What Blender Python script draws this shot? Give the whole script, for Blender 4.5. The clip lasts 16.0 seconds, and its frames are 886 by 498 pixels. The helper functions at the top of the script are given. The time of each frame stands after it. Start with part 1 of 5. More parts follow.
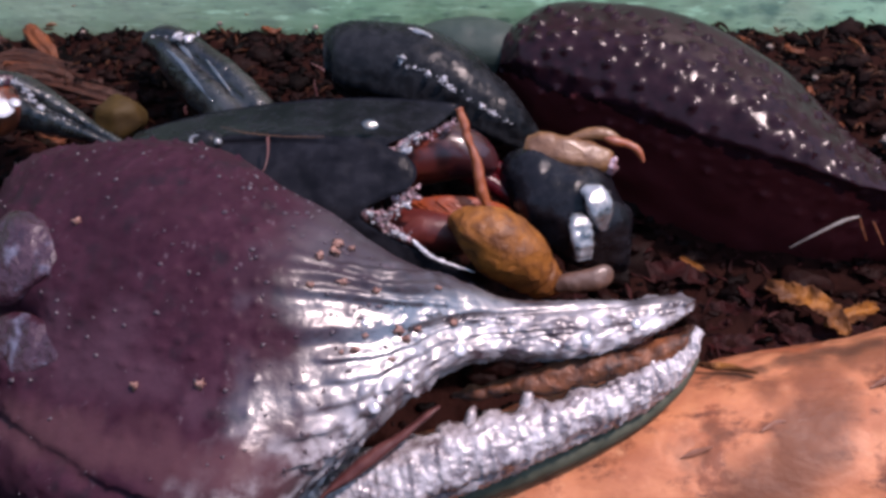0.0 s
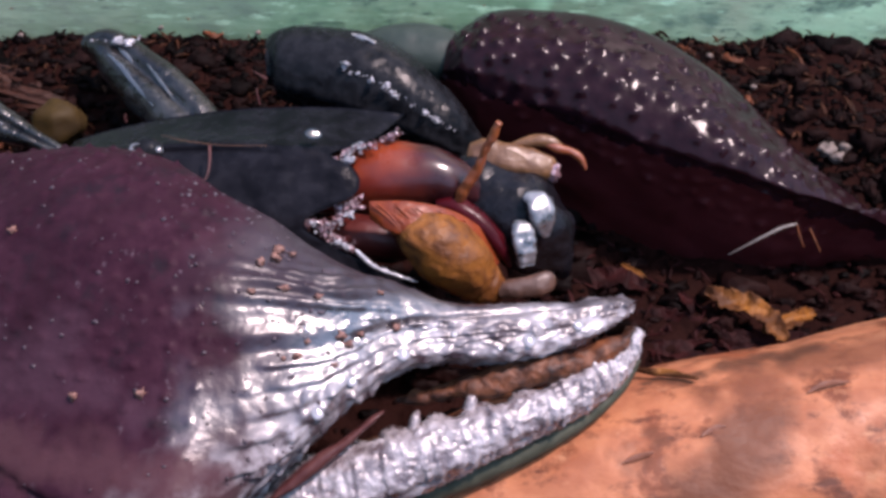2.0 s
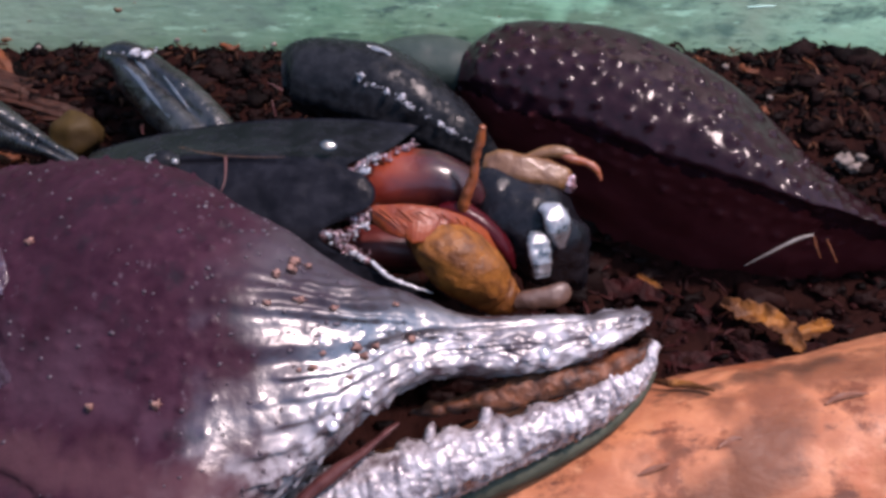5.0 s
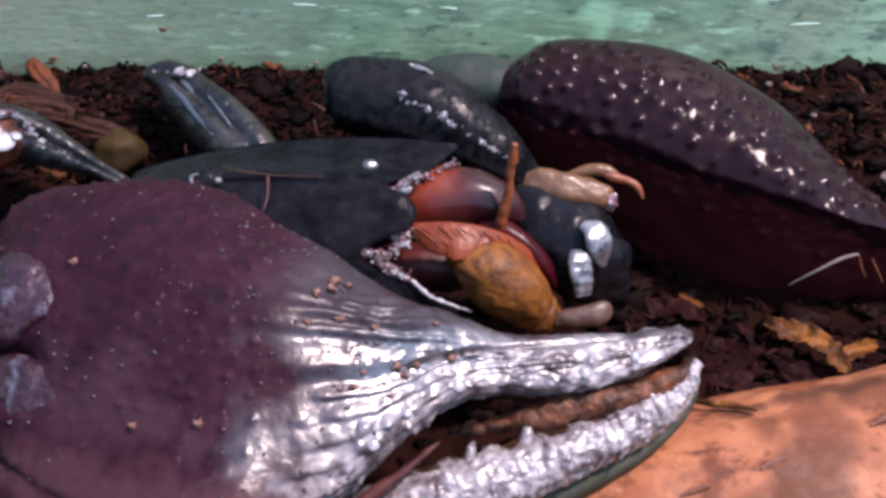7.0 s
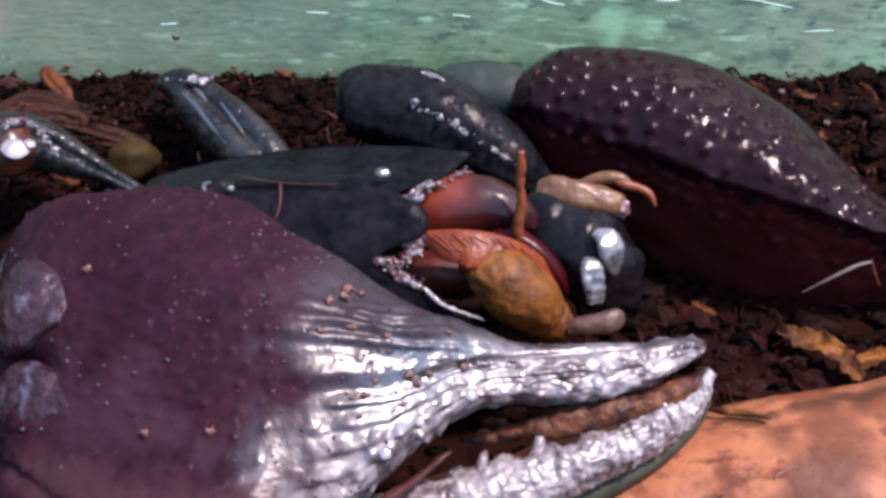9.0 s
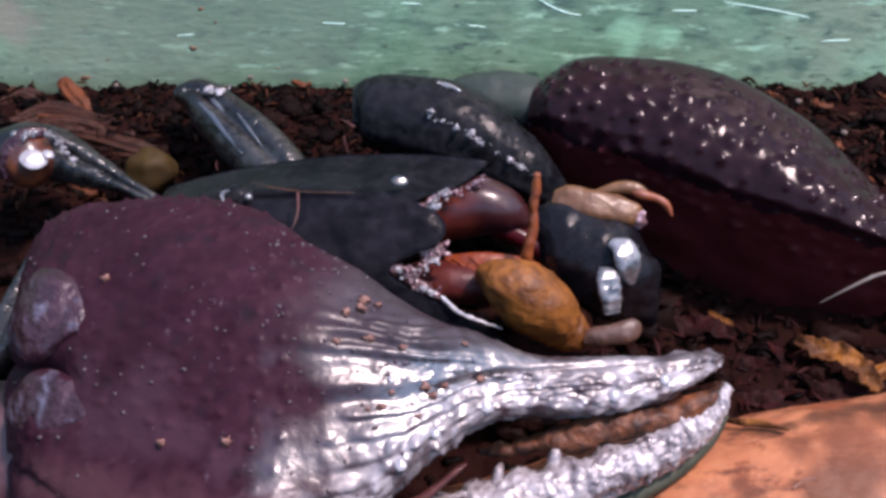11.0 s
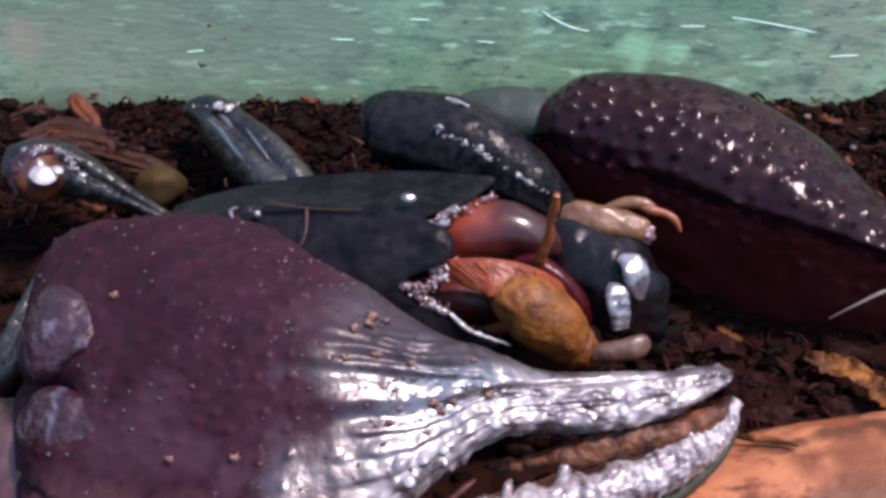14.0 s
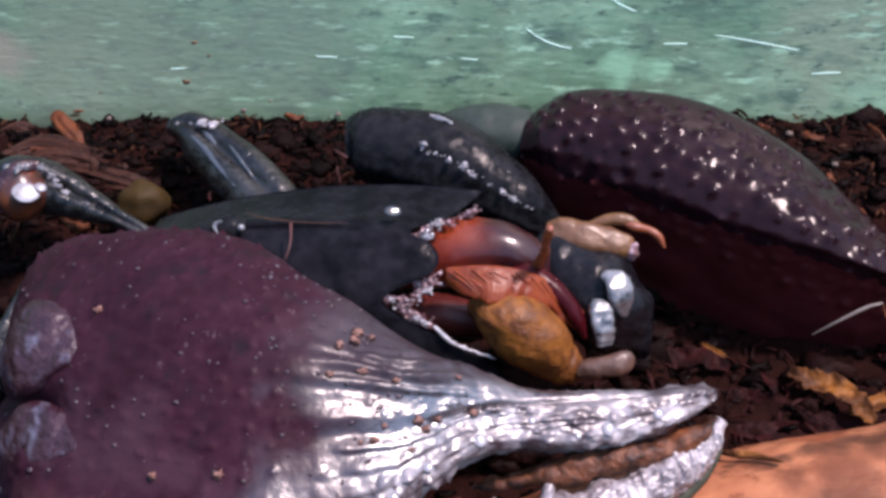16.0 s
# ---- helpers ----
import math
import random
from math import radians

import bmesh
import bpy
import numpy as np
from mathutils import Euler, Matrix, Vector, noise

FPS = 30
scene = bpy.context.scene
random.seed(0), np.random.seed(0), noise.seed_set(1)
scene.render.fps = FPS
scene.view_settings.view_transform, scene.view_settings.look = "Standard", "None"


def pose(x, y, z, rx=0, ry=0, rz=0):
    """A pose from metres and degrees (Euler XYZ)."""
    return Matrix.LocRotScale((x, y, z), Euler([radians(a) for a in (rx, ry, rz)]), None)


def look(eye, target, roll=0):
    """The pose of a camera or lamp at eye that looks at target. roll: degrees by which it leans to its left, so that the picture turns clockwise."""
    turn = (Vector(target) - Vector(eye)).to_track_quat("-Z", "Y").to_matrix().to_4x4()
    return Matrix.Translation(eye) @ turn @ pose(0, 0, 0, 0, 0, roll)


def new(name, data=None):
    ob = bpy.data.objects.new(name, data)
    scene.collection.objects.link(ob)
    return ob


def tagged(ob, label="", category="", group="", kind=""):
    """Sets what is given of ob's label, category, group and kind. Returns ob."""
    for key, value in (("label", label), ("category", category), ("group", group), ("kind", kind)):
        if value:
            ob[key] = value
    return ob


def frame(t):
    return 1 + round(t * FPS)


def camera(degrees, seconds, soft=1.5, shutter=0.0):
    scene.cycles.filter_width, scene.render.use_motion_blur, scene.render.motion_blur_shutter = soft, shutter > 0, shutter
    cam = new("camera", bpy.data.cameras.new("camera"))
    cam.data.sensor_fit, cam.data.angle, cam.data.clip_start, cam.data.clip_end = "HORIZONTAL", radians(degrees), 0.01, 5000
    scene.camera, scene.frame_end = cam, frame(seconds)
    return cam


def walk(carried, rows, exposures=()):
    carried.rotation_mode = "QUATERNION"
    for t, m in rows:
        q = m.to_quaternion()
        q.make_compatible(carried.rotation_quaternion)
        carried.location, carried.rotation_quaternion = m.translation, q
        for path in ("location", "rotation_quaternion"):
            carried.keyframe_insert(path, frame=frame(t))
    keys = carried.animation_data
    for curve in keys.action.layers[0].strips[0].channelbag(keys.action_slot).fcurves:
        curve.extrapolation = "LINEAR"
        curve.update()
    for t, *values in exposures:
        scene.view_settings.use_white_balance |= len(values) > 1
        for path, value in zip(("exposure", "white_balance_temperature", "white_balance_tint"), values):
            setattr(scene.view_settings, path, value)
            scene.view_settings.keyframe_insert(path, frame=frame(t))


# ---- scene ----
MM = 0.001
EYE = (0.0, -0.056569, 0.064569)
FACING = Vector((0.0, -0.70710678, 0.70710678))   # from the animal towards the lens

cam = camera(40, 16.0, soft=3.4)
walk(cam, [
    (0, pose(*EYE, 43.339, 0.230, -0.182)),
    (0.5, pose(*EYE, 43.436, 0.602, 0.336)),
    (1, pose(*EYE, 43.421, 0.300, 0.088)),
    (1.5, pose(*EYE, 43.433, -1.033, -1.318)),
    (2, pose(*EYE, 43.665, -1.752, -1.983)),
    (2.5, pose(*EYE, 43.769, -1.541, -1.699)),
    (3, pose(*EYE, 43.855, -1.325, -1.567)),
    (5.5, pose(*EYE, 44.450, -1.166, -1.430)),
    (6, pose(*EYE, 44.916, -0.041, -0.044)),
    (6.5, pose(*EYE, 44.858, -0.258, -0.288)),
    (7, pose(*EYE, 45.000, 0.000, 0.000)),
    (7.5, pose(*EYE, 45.114, 0.057, 0.114)),
    (8, pose(*EYE, 45.002, -0.263, -0.228)),
    (8.5, pose(*EYE, 45.270, 0.182, 0.213)),
    (9, pose(*EYE, 45.355, 0.385, 0.427)),
    (11.5, pose(*EYE, 45.914, 0.959, 1.010)),
    (12, pose(*EYE, 45.948, 0.924, 0.944)),
    (12.5, pose(*EYE, 46.063, 1.149, 1.179)),
    (13, pose(*EYE, 46.179, 1.302, 1.349)),
    (13.5, pose(*EYE, 46.347, 1.179, 1.277)),
    (14, pose(*EYE, 46.568, 1.200, 1.244)),
    (14.5, pose(*EYE, 46.779, 1.433, 1.477)),
    (15, pose(*EYE, 46.864, 0.742, 0.708)),
    (15.5, pose(*EYE, 47.081, 0.609, 0.589)),
    (16, pose(*EYE, 47.348, 0.767, 0.635)),
])

# ---- daylight: high sun from the east, open sky ----
SUN_ELEVATION, SUN_TURN = 66.0, 93.0
world = bpy.data.worlds.new("sky")
scene.world = world
world.use_nodes = True
wn = world.node_tree
sky = wn.nodes.new("ShaderNodeTexSky")
sky.sky_type, sky.sun_disc = "NISHITA", False
sky.sun_elevation, sky.sun_rotation = radians(SUN_ELEVATION), radians(SUN_TURN)
wn.links.new(sky.outputs[0], wn.nodes["Background"].inputs[0])
wn.nodes["Background"].inputs[1].default_value = 0.15
sun = new("sun", bpy.data.lights.new("sun", "SUN"))
sun.data.energy, sun.data.angle, sun.data.color = 2.04, radians(5.0), (1.14, 0.885, 0.905)
toward = Vector((math.sin(radians(SUN_TURN)) * math.cos(radians(SUN_ELEVATION)),
                 math.cos(radians(SUN_TURN)) * math.cos(radians(SUN_ELEVATION)),
                 math.sin(radians(SUN_ELEVATION))))
sun.matrix_world = look(toward * 2.0, (0, 0, 0))
scene.view_settings.exposure = 1.67


# ---- materials ----
def material(name, base, second, rough=0.4, grain=900.0, blotch=160.0, amount=0.5, bump=0.3, depth=0.0002,
             metal=0.0, coat=0.0, stretch=(1, 1, 1), rough_spread=0.12, subsurface=0.0, transmission=0.0, specular=0.5):
    """Two colours mixed by stains and grain, with uneven gloss and fine relief."""
    m = bpy.data.materials.new(name)
    m.use_nodes = True
    n, l = m.node_tree.nodes, m.node_tree.links
    b = n["Principled BSDF"]
    co = n.new("ShaderNodeTexCoord")
    mp = n.new("ShaderNodeMapping")
    mp.inputs["Scale"].default_value = stretch
    l.new(co.outputs["Object"], mp.inputs[0])
    big, fine = n.new("ShaderNodeTexNoise"), n.new("ShaderNodeTexNoise")
    for t, s, d in ((big, blotch, 3.0), (fine, grain, 5.0)):
        t.inputs["Scale"].default_value, t.inputs["Detail"].default_value = s, d
        l.new(mp.outputs[0], t.inputs["Vector"])
    add = n.new("ShaderNodeMath")
    add.operation = "ADD"
    l.new(big.outputs[0], add.inputs[0]), l.new(fine.outputs[0], add.inputs[1])
    ramp = n.new("ShaderNodeMapRange")
    ramp.inputs["From Min"].default_value, ramp.inputs["From Max"].default_value = 1.0 - amount * 0.5, 1.0 + amount * 0.5
    l.new(add.outputs[0], ramp.inputs[0])
    mix = n.new("ShaderNodeMix")
    mix.data_type = "RGBA"
    mix.inputs["A"].default_value, mix.inputs["B"].default_value = (*base, 1), (*second, 1)
    l.new(ramp.outputs[0], mix.inputs["Factor"])
    l.new(mix.outputs["Result"], b.inputs["Base Color"])
    rr = n.new("ShaderNodeMapRange")
    rr.inputs["From Min"].default_value, rr.inputs["From Max"].default_value = 0.3, 0.7
    rr.inputs["To Min"].default_value, rr.inputs["To Max"].default_value = max(0.03, rough - rough_spread), min(1, rough + rough_spread)
    l.new(fine.outputs[0], rr.inputs[0]), l.new(rr.outputs[0], b.inputs["Roughness"])
    bp = n.new("ShaderNodeBump")
    bp.inputs["Strength"].default_value, bp.inputs["Distance"].default_value = bump, depth
    l.new(fine.outputs[0], bp.inputs["Height"]), l.new(bp.outputs[0], b.inputs["Normal"]), l.new(bp.outputs[0], b.inputs["Coat Normal"])
    b.inputs["Metallic"].default_value, b.inputs["Coat Weight"].default_value = metal, coat
    b.inputs["Coat Roughness"].default_value = 0.12
    b.inputs["Specular IOR Level"].default_value = specular
    b.inputs["Transmission Weight"].default_value = transmission
    if subsurface:
        b.inputs["Subsurface Weight"].default_value = subsurface
        b.inputs["Subsurface Radius"].default_value = (0.002, 0.0008, 0.0004)
    return m


PLUM = material("plum_chitin", (0.034, 0.012, 0.015), (0.060, 0.024, 0.030), 0.42, 1500, 220, 0.6, 0.35, 0.00012)
BLACK = material("black_chitin", (0.0030, 0.0034, 0.0042), (0.0115, 0.0120, 0.0140), 0.25, 1500, 330, 0.4, 0.45, 0.0002, specular=0.07)
SHIELD = material("dull_black_shield", (0.0032, 0.0032, 0.0044), (0.0092, 0.0092, 0.0120), 0.24, 1100, 330, 0.4, 0.45, 0.0002, specular=0.05)
FINGER = material("pale_finger_chitin", (0.080, 0.060, 0.064), (0.31, 0.285, 0.295), 0.32, 1300, 700, 0.42, 0.7, 0.0004, specular=0.7, coat=0.45)
KEEL = material("grey_green_keel", (0.028, 0.031, 0.022), (0.060, 0.064, 0.046), 0.55, 1200, 300, 0.7, 0.4, specular=0.12)
GAP = material("brown_inner_edge", (0.135, 0.046, 0.018), (0.016, 0.008, 0.007), 0.5, 1700, 520, 0.5, 0.8, 0.0004, specular=0.3)
LOBE = material("blue_grey_sheen", (0.0185, 0.0046, 0.0092), (0.034, 0.0125, 0.0195), 0.36, 1300, 420, 0.45, 0.6, 0.0006, coat=0.25, specular=0.3)
FAR_CLAW = material("granular_chitin", (0.0076, 0.0021, 0.0034), (0.0168, 0.0066, 0.0094), 0.165, 1500, 420, 0.6, 0.2, 0.0003, specular=0.12, rough_spread=0.05)
FLANK = material("dark_red_flank", (0.034, 0.0058, 0.0066), (0.058, 0.011, 0.0125), 0.5, 1300, 200, 0.6, 0.4, 0.0002, specular=0.12)
JOINT = material("red_joint_membrane", (0.042, 0.013, 0.013), (0.095, 0.036, 0.033), 0.45, 1200, 300, 0.8, 0.5, specular=0.25)
AMBER = material("amber_chitin", (0.165, 0.028, 0.009), (0.090, 0.010, 0.005), 0.34, 700, 240, 0.4, 0.3, 0.0002, specular=0.3, coat=0.2, subsurface=0.2)
RED_TIP = material("dark_red_chitin", (0.014, 0.0012, 0.0020), (0.045, 0.0030, 0.0055), 0.24, 900, 300, 0.8, 0.35, specular=0.12)
DARK_JAW = material("blackish_red_chitin", (0.016, 0.003, 0.004), (0.070, 0.012, 0.009), 0.42, 900, 420, 0.7, 0.5, specular=0.25)
HAIR = material("orange_bristle", (0.190, 0.040, 0.009), (0.100, 0.014, 0.004), 0.42, 1500, 400, 0.6, 0.4, specular=0.3, subsurface=0.1)
BROWN = material("mottled_brown_cuticle", (0.200, 0.074, 0.014), (0.085, 0.029, 0.007), 0.48, 1600, 420, 0.5, 0.7, 0.0003, specular=0.25)
TAN = material("tan_leg_cuticle", (0.14, 0.064, 0.020), (0.07, 0.026, 0.008), 0.50, 1400, 350, 0.7, 0.7, coat=0.2)
ROSE = material("pinkish_leg_end", (0.088, 0.045, 0.030), (0.040, 0.018, 0.012), 0.55, 1400, 350, 0.7, 0.5, coat=0.1)
ORANGE = material("orange_leg_cuticle", (0.20, 0.055, 0.015), (0.12, 0.026, 0.010), 0.42, 1400, 350, 0.7, 0.3, coat=0.2)
# whitish second tone stands for sparkle on the granules
PINK = material("wet_pink_granule", (0.05, 0.018, 0.020), (0.34, 0.21, 0.23), 0.16, 1500, 900, 0.7, 0.3, coat=1.0, specular=0.8)
# pale base colour stands for the white glints on wet parts
GLINT = material("pale_glint", (0.10, 0.10, 0.11), (0.36, 0.35, 0.37), 0.12, 1500, 400, 0.8, 0.3, coat=0.7)
GREY_LEG = material("glossy_grey_leg", (0.0042, 0.0042, 0.0044), (0.026, 0.026, 0.026), 0.30, 1100, 330, 0.45, 0.6, 0.0004, coat=0.16, specular=0.4)
# paler second tone stands for bright reflections on wet black
GLAZE = material("gleaming_black_plate", (0.016, 0.016, 0.018), (0.17, 0.17, 0.18), 0.17, 1500, 800, 0.6, 0.35, 0.0005, coat=0.8, specular=0.8)
THORAX = material("dark_grey_cuticle", (0.0030, 0.0030, 0.004), (0.0085, 0.0080, 0.0105), 0.22, 1300, 420, 0.5, 0.3, 0.0005, specular=0.14)
KNEE = material("amber_knee", (0.12, 0.030, 0.012), (0.02, 0.008, 0.008), 0.36, 900, 260, 0.5, 0.15, coat=0.15)
HAZE = material("grey_green_cuticle", (0.012, 0.020, 0.017), (0.032, 0.044, 0.038), 0.5, 900, 240, 0.8, 0.4, specular=0.15)
LENS = material("eye_lens", (0.004, 0.004, 0.005), (0.008, 0.008, 0.009), 0.14, 900, 300, 0.8, 0.0, specular=1.0, rough_spread=0.01)
SOIL = material("dark_soil", (0.0072, 0.0026, 0.0022), (0.0145, 0.0054, 0.0043), 0.85, 900, 260, 0.7, 0.8, 0.0006, specular=0.02)
DAMP = material("damp_crumb", (0.0046, 0.0018, 0.0017), (0.0135, 0.0042, 0.0035), 0.6, 1300, 500, 0.9, 0.8, 0.0003, specular=0.05)
CRUMB = material("soil_crumb", (0.0034, 0.0015, 0.0015), (0.0135, 0.0054, 0.0048), 0.7, 1300, 500, 0.9, 0.8, 0.0003, specular=0.05)
def by_piece(m, low, high):
    """Makes each loose piece of one mesh lighter or darker."""
    n, l = m.node_tree.nodes, m.node_tree.links
    b, geo, rng, mix = n["Principled BSDF"], n.new("ShaderNodeNewGeometry"), n.new("ShaderNodeMapRange"), n.new("ShaderNodeMix")
    mix.data_type, mix.blend_type = "RGBA", "MULTIPLY"
    mix.inputs["Factor"].default_value = 1.0
    rng.inputs["To Min"].default_value, rng.inputs["To Max"].default_value = low, high
    l.new(geo.outputs["Random Per Island"], rng.inputs[0])
    l.new(b.inputs["Base Color"].links[0].from_socket, mix.inputs["A"]), l.new(rng.outputs[0], mix.inputs["B"])
    l.new(mix.outputs["Result"], b.inputs["Base Color"])


LITTER = material("litter_chip", (0.062, 0.023, 0.011), (0.018, 0.0075, 0.0050), 0.5, 1500, 420, 0.8, 0.6, 0.0003, specular=0.06)
by_piece(LITTER, 0.02, 0.9)
by_piece(CRUMB, 0.03, 1.0)
by_piece(DAMP, 0.1, 1.0)
BARK = material("red_brown_bark", (0.042, 0.012, 0.005), (0.010, 0.004, 0.003), 0.6, 1500, 400, 0.8, 0.7, 0.0003, stretch=(1, 3, 3), specular=0.2)
LEAF = material("wet_dead_leaf", (0.205, 0.078, 0.012), (0.050, 0.016, 0.005), 0.55, 1100, 330, 0.6, 0.9, 0.0006, specular=0.2)
PEBBLE = material("ochre_pebble", (0.040, 0.024, 0.005), (0.016, 0.009, 0.003), 0.7, 900, 300, 0.8, 0.5, specular=0.15)
CHIP = material("orange_bark_chip", (0.120, 0.034, 0.010), (0.045, 0.014, 0.006), 0.55, 1500, 420, 0.8, 0.7, 0.0003, specular=0.2)
PALE = material("pale_grit", (0.17, 0.135, 0.115), (0.06, 0.045, 0.040), 0.6, 1500, 500, 0.8, 0.7, 0.0003, specular=0.3)
MOULD = material("dark_wet_leaf", (0.026, 0.0046, 0.0042), (0.007, 0.0024, 0.0026), 0.6, 1100, 330, 0.6, 0.9, 0.0006, specular=0.08)
STRAW = material("pale_straw", (0.13, 0.11, 0.095), (0.06, 0.046, 0.038), 0.5, 1500, 400, 0.8, 0.3)
GREEN = material("scuffed_green_plastic", (0.051, 0.113, 0.061), (0.104, 0.193, 0.117), 0.42, 2400, 260, 0.7, 0.4, 0.00015, stretch=(0.3, 1, 1))
SCRATCH = material("pale_scratch", (0.45, 0.75, 0.62), (0.6, 0.85, 0.75), 0.5, 900, 300, 0.8, 0.2)


def fading(name, base, second, third, fourth, x0, x1, wet, **kw):
    """A material whose colour turns to a paler third one, tone and sheen in one, mottled with a fourth, between x0 and
    x1, mm from the origin, along an uneven border;
    it is wet past the first pair of wet and before the second."""
    m = material(name, base, second, **kw)
    n, l = m.node_tree.nodes, m.node_tree.links
    b, co = n["Principled BSDF"], n["Texture Coordinate"]
    sep, tex = n.new("ShaderNodeSeparateXYZ"), n.new("ShaderNodeTexNoise")
    tex.inputs["Scale"].default_value = 450.0
    l.new(co.outputs["Object"], sep.inputs[0]), l.new(co.outputs["Object"], tex.inputs["Vector"])
    mad = n.new("ShaderNodeMath")
    mad.operation, mad.inputs[1].default_value = "MULTIPLY_ADD", 0.008
    lean = n.new("ShaderNodeVectorMath")
    lean.operation, lean.inputs[1].default_value = "DOT_PRODUCT", (1.0, -1.05, -1.05)
    l.new(co.outputs["Object"], lean.inputs[0]), l.new(tex.outputs[0], mad.inputs[0]), l.new(lean.outputs["Value"], mad.inputs[2])
    rng = n.new("ShaderNodeMapRange")
    rng.inputs["From Min"].default_value, rng.inputs["From Max"].default_value = x0 * MM + 0.004, x1 * MM + 0.004
    l.new(mad.outputs[0], rng.inputs[0])
    mix = n.new("ShaderNodeMix")
    mix.data_type = "RGBA"
    old, fold, reach = b.inputs["Base Color"].links[0].from_socket, n.new("ShaderNodeMix"), n.new("ShaderNodeMapRange")
    fold.data_type = "RGBA"
    fold.inputs["B"].default_value = (0.026, 0.0205, 0.0255, 1)
    reach.inputs["From Min"].default_value, reach.inputs["From Max"].default_value = -0.0080 + 0.015, 0.0015 + 0.015
    broad, drift = n.new("ShaderNodeTexNoise"), n.new("ShaderNodeMath")
    broad.inputs["Scale"].default_value, broad.inputs["Detail"].default_value = 130.0, 6.0
    drift.operation, drift.inputs[1].default_value = "MULTIPLY_ADD", 0.030
    l.new(co.outputs["Object"], broad.inputs["Vector"]), l.new(broad.outputs[0], drift.inputs[0]), l.new(sep.outputs[0], drift.inputs[2])
    l.new(drift.outputs[0], reach.inputs[0]), l.new(reach.outputs[0], fold.inputs["Factor"])
    l.new(old, fold.inputs["A"]), l.new(fold.outputs["Result"], mix.inputs["A"])
    mottle, spots, width = n.new("ShaderNodeMix"), n.new("ShaderNodeTexNoise"), n.new("ShaderNodeMapRange")
    mottle.data_type = "RGBA"
    mottle.inputs["A"].default_value, mottle.inputs["B"].default_value = (*third, 1), (*fourth, 1)
    spots.inputs["Scale"].default_value, spots.inputs["Detail"].default_value = 800.0, 7.0
    width.inputs["From Min"].default_value, width.inputs["From Max"].default_value = 0.44, 0.60
    l.new(co.outputs["Object"], spots.inputs["Vector"]), l.new(spots.outputs[0], width.inputs[0]), l.new(width.outputs[0], mottle.inputs["Factor"])
    rise, band, pale = n.new("ShaderNodeVectorMath"), n.new("ShaderNodeMapRange"), n.new("ShaderNodeMath")
    rise.operation, rise.inputs[1].default_value, pale.operation = "DOT_PRODUCT", (0.0, 0.70710678, 0.70710678), "MULTIPLY"
    l.new(co.outputs["Object"], rise.inputs[0]), l.new(rise.outputs["Value"], band.inputs[0])
    band.inputs["From Min"].default_value, band.inputs["From Max"].default_value = 0.0020, 0.0028
    band.inputs["To Min"].default_value, band.inputs["To Max"].default_value = 1.0, 0.28
    l.new(rng.outputs[0], pale.inputs[0]), l.new(band.outputs[0], pale.inputs[1])
    l.new(mottle.outputs["Result"], mix.inputs["B"])
    l.new(pale.outputs[0], mix.inputs["Factor"]), l.new(mix.outputs["Result"], b.inputs["Base Color"])
    wet_front, wet_back, both = n.new("ShaderNodeMapRange"), n.new("ShaderNodeMapRange"), n.new("ShaderNodeMath")
    # the wet film ends above the folds and reaches further back along the upper ones
    tilt, slant = n.new("ShaderNodeVectorMath"), n.new("ShaderNodeMath")
    tilt.operation, tilt.inputs[1].default_value = "DOT_PRODUCT", (0.0, 0.04, 0.04)
    l.new(co.outputs["Object"], tilt.inputs[0]), l.new(tilt.outputs["Value"], slant.inputs[0]), l.new(drift.outputs[0], slant.inputs[1])
    for w, (a, c) in ((wet_front, wet[:2]), (wet_back, wet[2:])):
        w.inputs["From Min"].default_value, w.inputs["From Max"].default_value = a * MM + 0.015, c * MM + 0.015
        l.new(slant.outputs[0], w.inputs[0])
    both.operation = "MAXIMUM"
    height, dry, wetted = n.new("ShaderNodeVectorMath"), n.new("ShaderNodeMapRange"), n.new("ShaderNodeMath")
    height.operation, height.inputs[1].default_value, wetted.operation = "DOT_PRODUCT", (0.0, 0.70710678, 0.70710678), "MULTIPLY"
    l.new(co.outputs["Object"], height.inputs[0]), l.new(height.outputs["Value"], dry.inputs[0])
    dry.inputs["From Min"].default_value, dry.inputs["From Max"].default_value = 0.0026, 0.0036
    dry.inputs["To Min"].default_value, dry.inputs["To Max"].default_value = 1.0, 0.14
    pale_gloss, less = n.new("ShaderNodeMapRange"), n.new("ShaderNodeMath")
    pale_gloss.inputs["To Min"].default_value, pale_gloss.inputs["To Max"].default_value, less.operation = 1.0, 0.42, "MULTIPLY"
    l.new(rng.outputs[0], pale_gloss.inputs[0]), l.new(pale_gloss.outputs[0], less.inputs[0]), l.new(dry.outputs[0], less.inputs[1])
    l.new(wet_front.outputs[0], wetted.inputs[0]), l.new(less.outputs[0], wetted.inputs[1])
    l.new(wetted.outputs[0], both.inputs[0]), l.new(wet_back.outputs[0], both.inputs[1])
    for name, low, high in (("Specular IOR Level", 0.09, 1.0), ("Coat Weight", 0.0, 1.0)):
        gloss = n.new("ShaderNodeMapRange")
        gloss.inputs["To Min"].default_value, gloss.inputs["To Max"].default_value = low, high
        l.new(both.outputs[0], gloss.inputs[0]), l.new(gloss.outputs[0], b.inputs[name])
    dull, rough_sum = n.new("ShaderNodeMapRange"), n.new("ShaderNodeMath")
    dull.inputs["To Min"].default_value, dull.inputs["To Max"].default_value = 0.26, 0.0
    l.new(both.outputs[0], dull.inputs[0])
    l.new(b.inputs["Roughness"].links[0].from_socket, rough_sum.inputs[0]), l.new(dull.outputs[0], rough_sum.inputs[1])
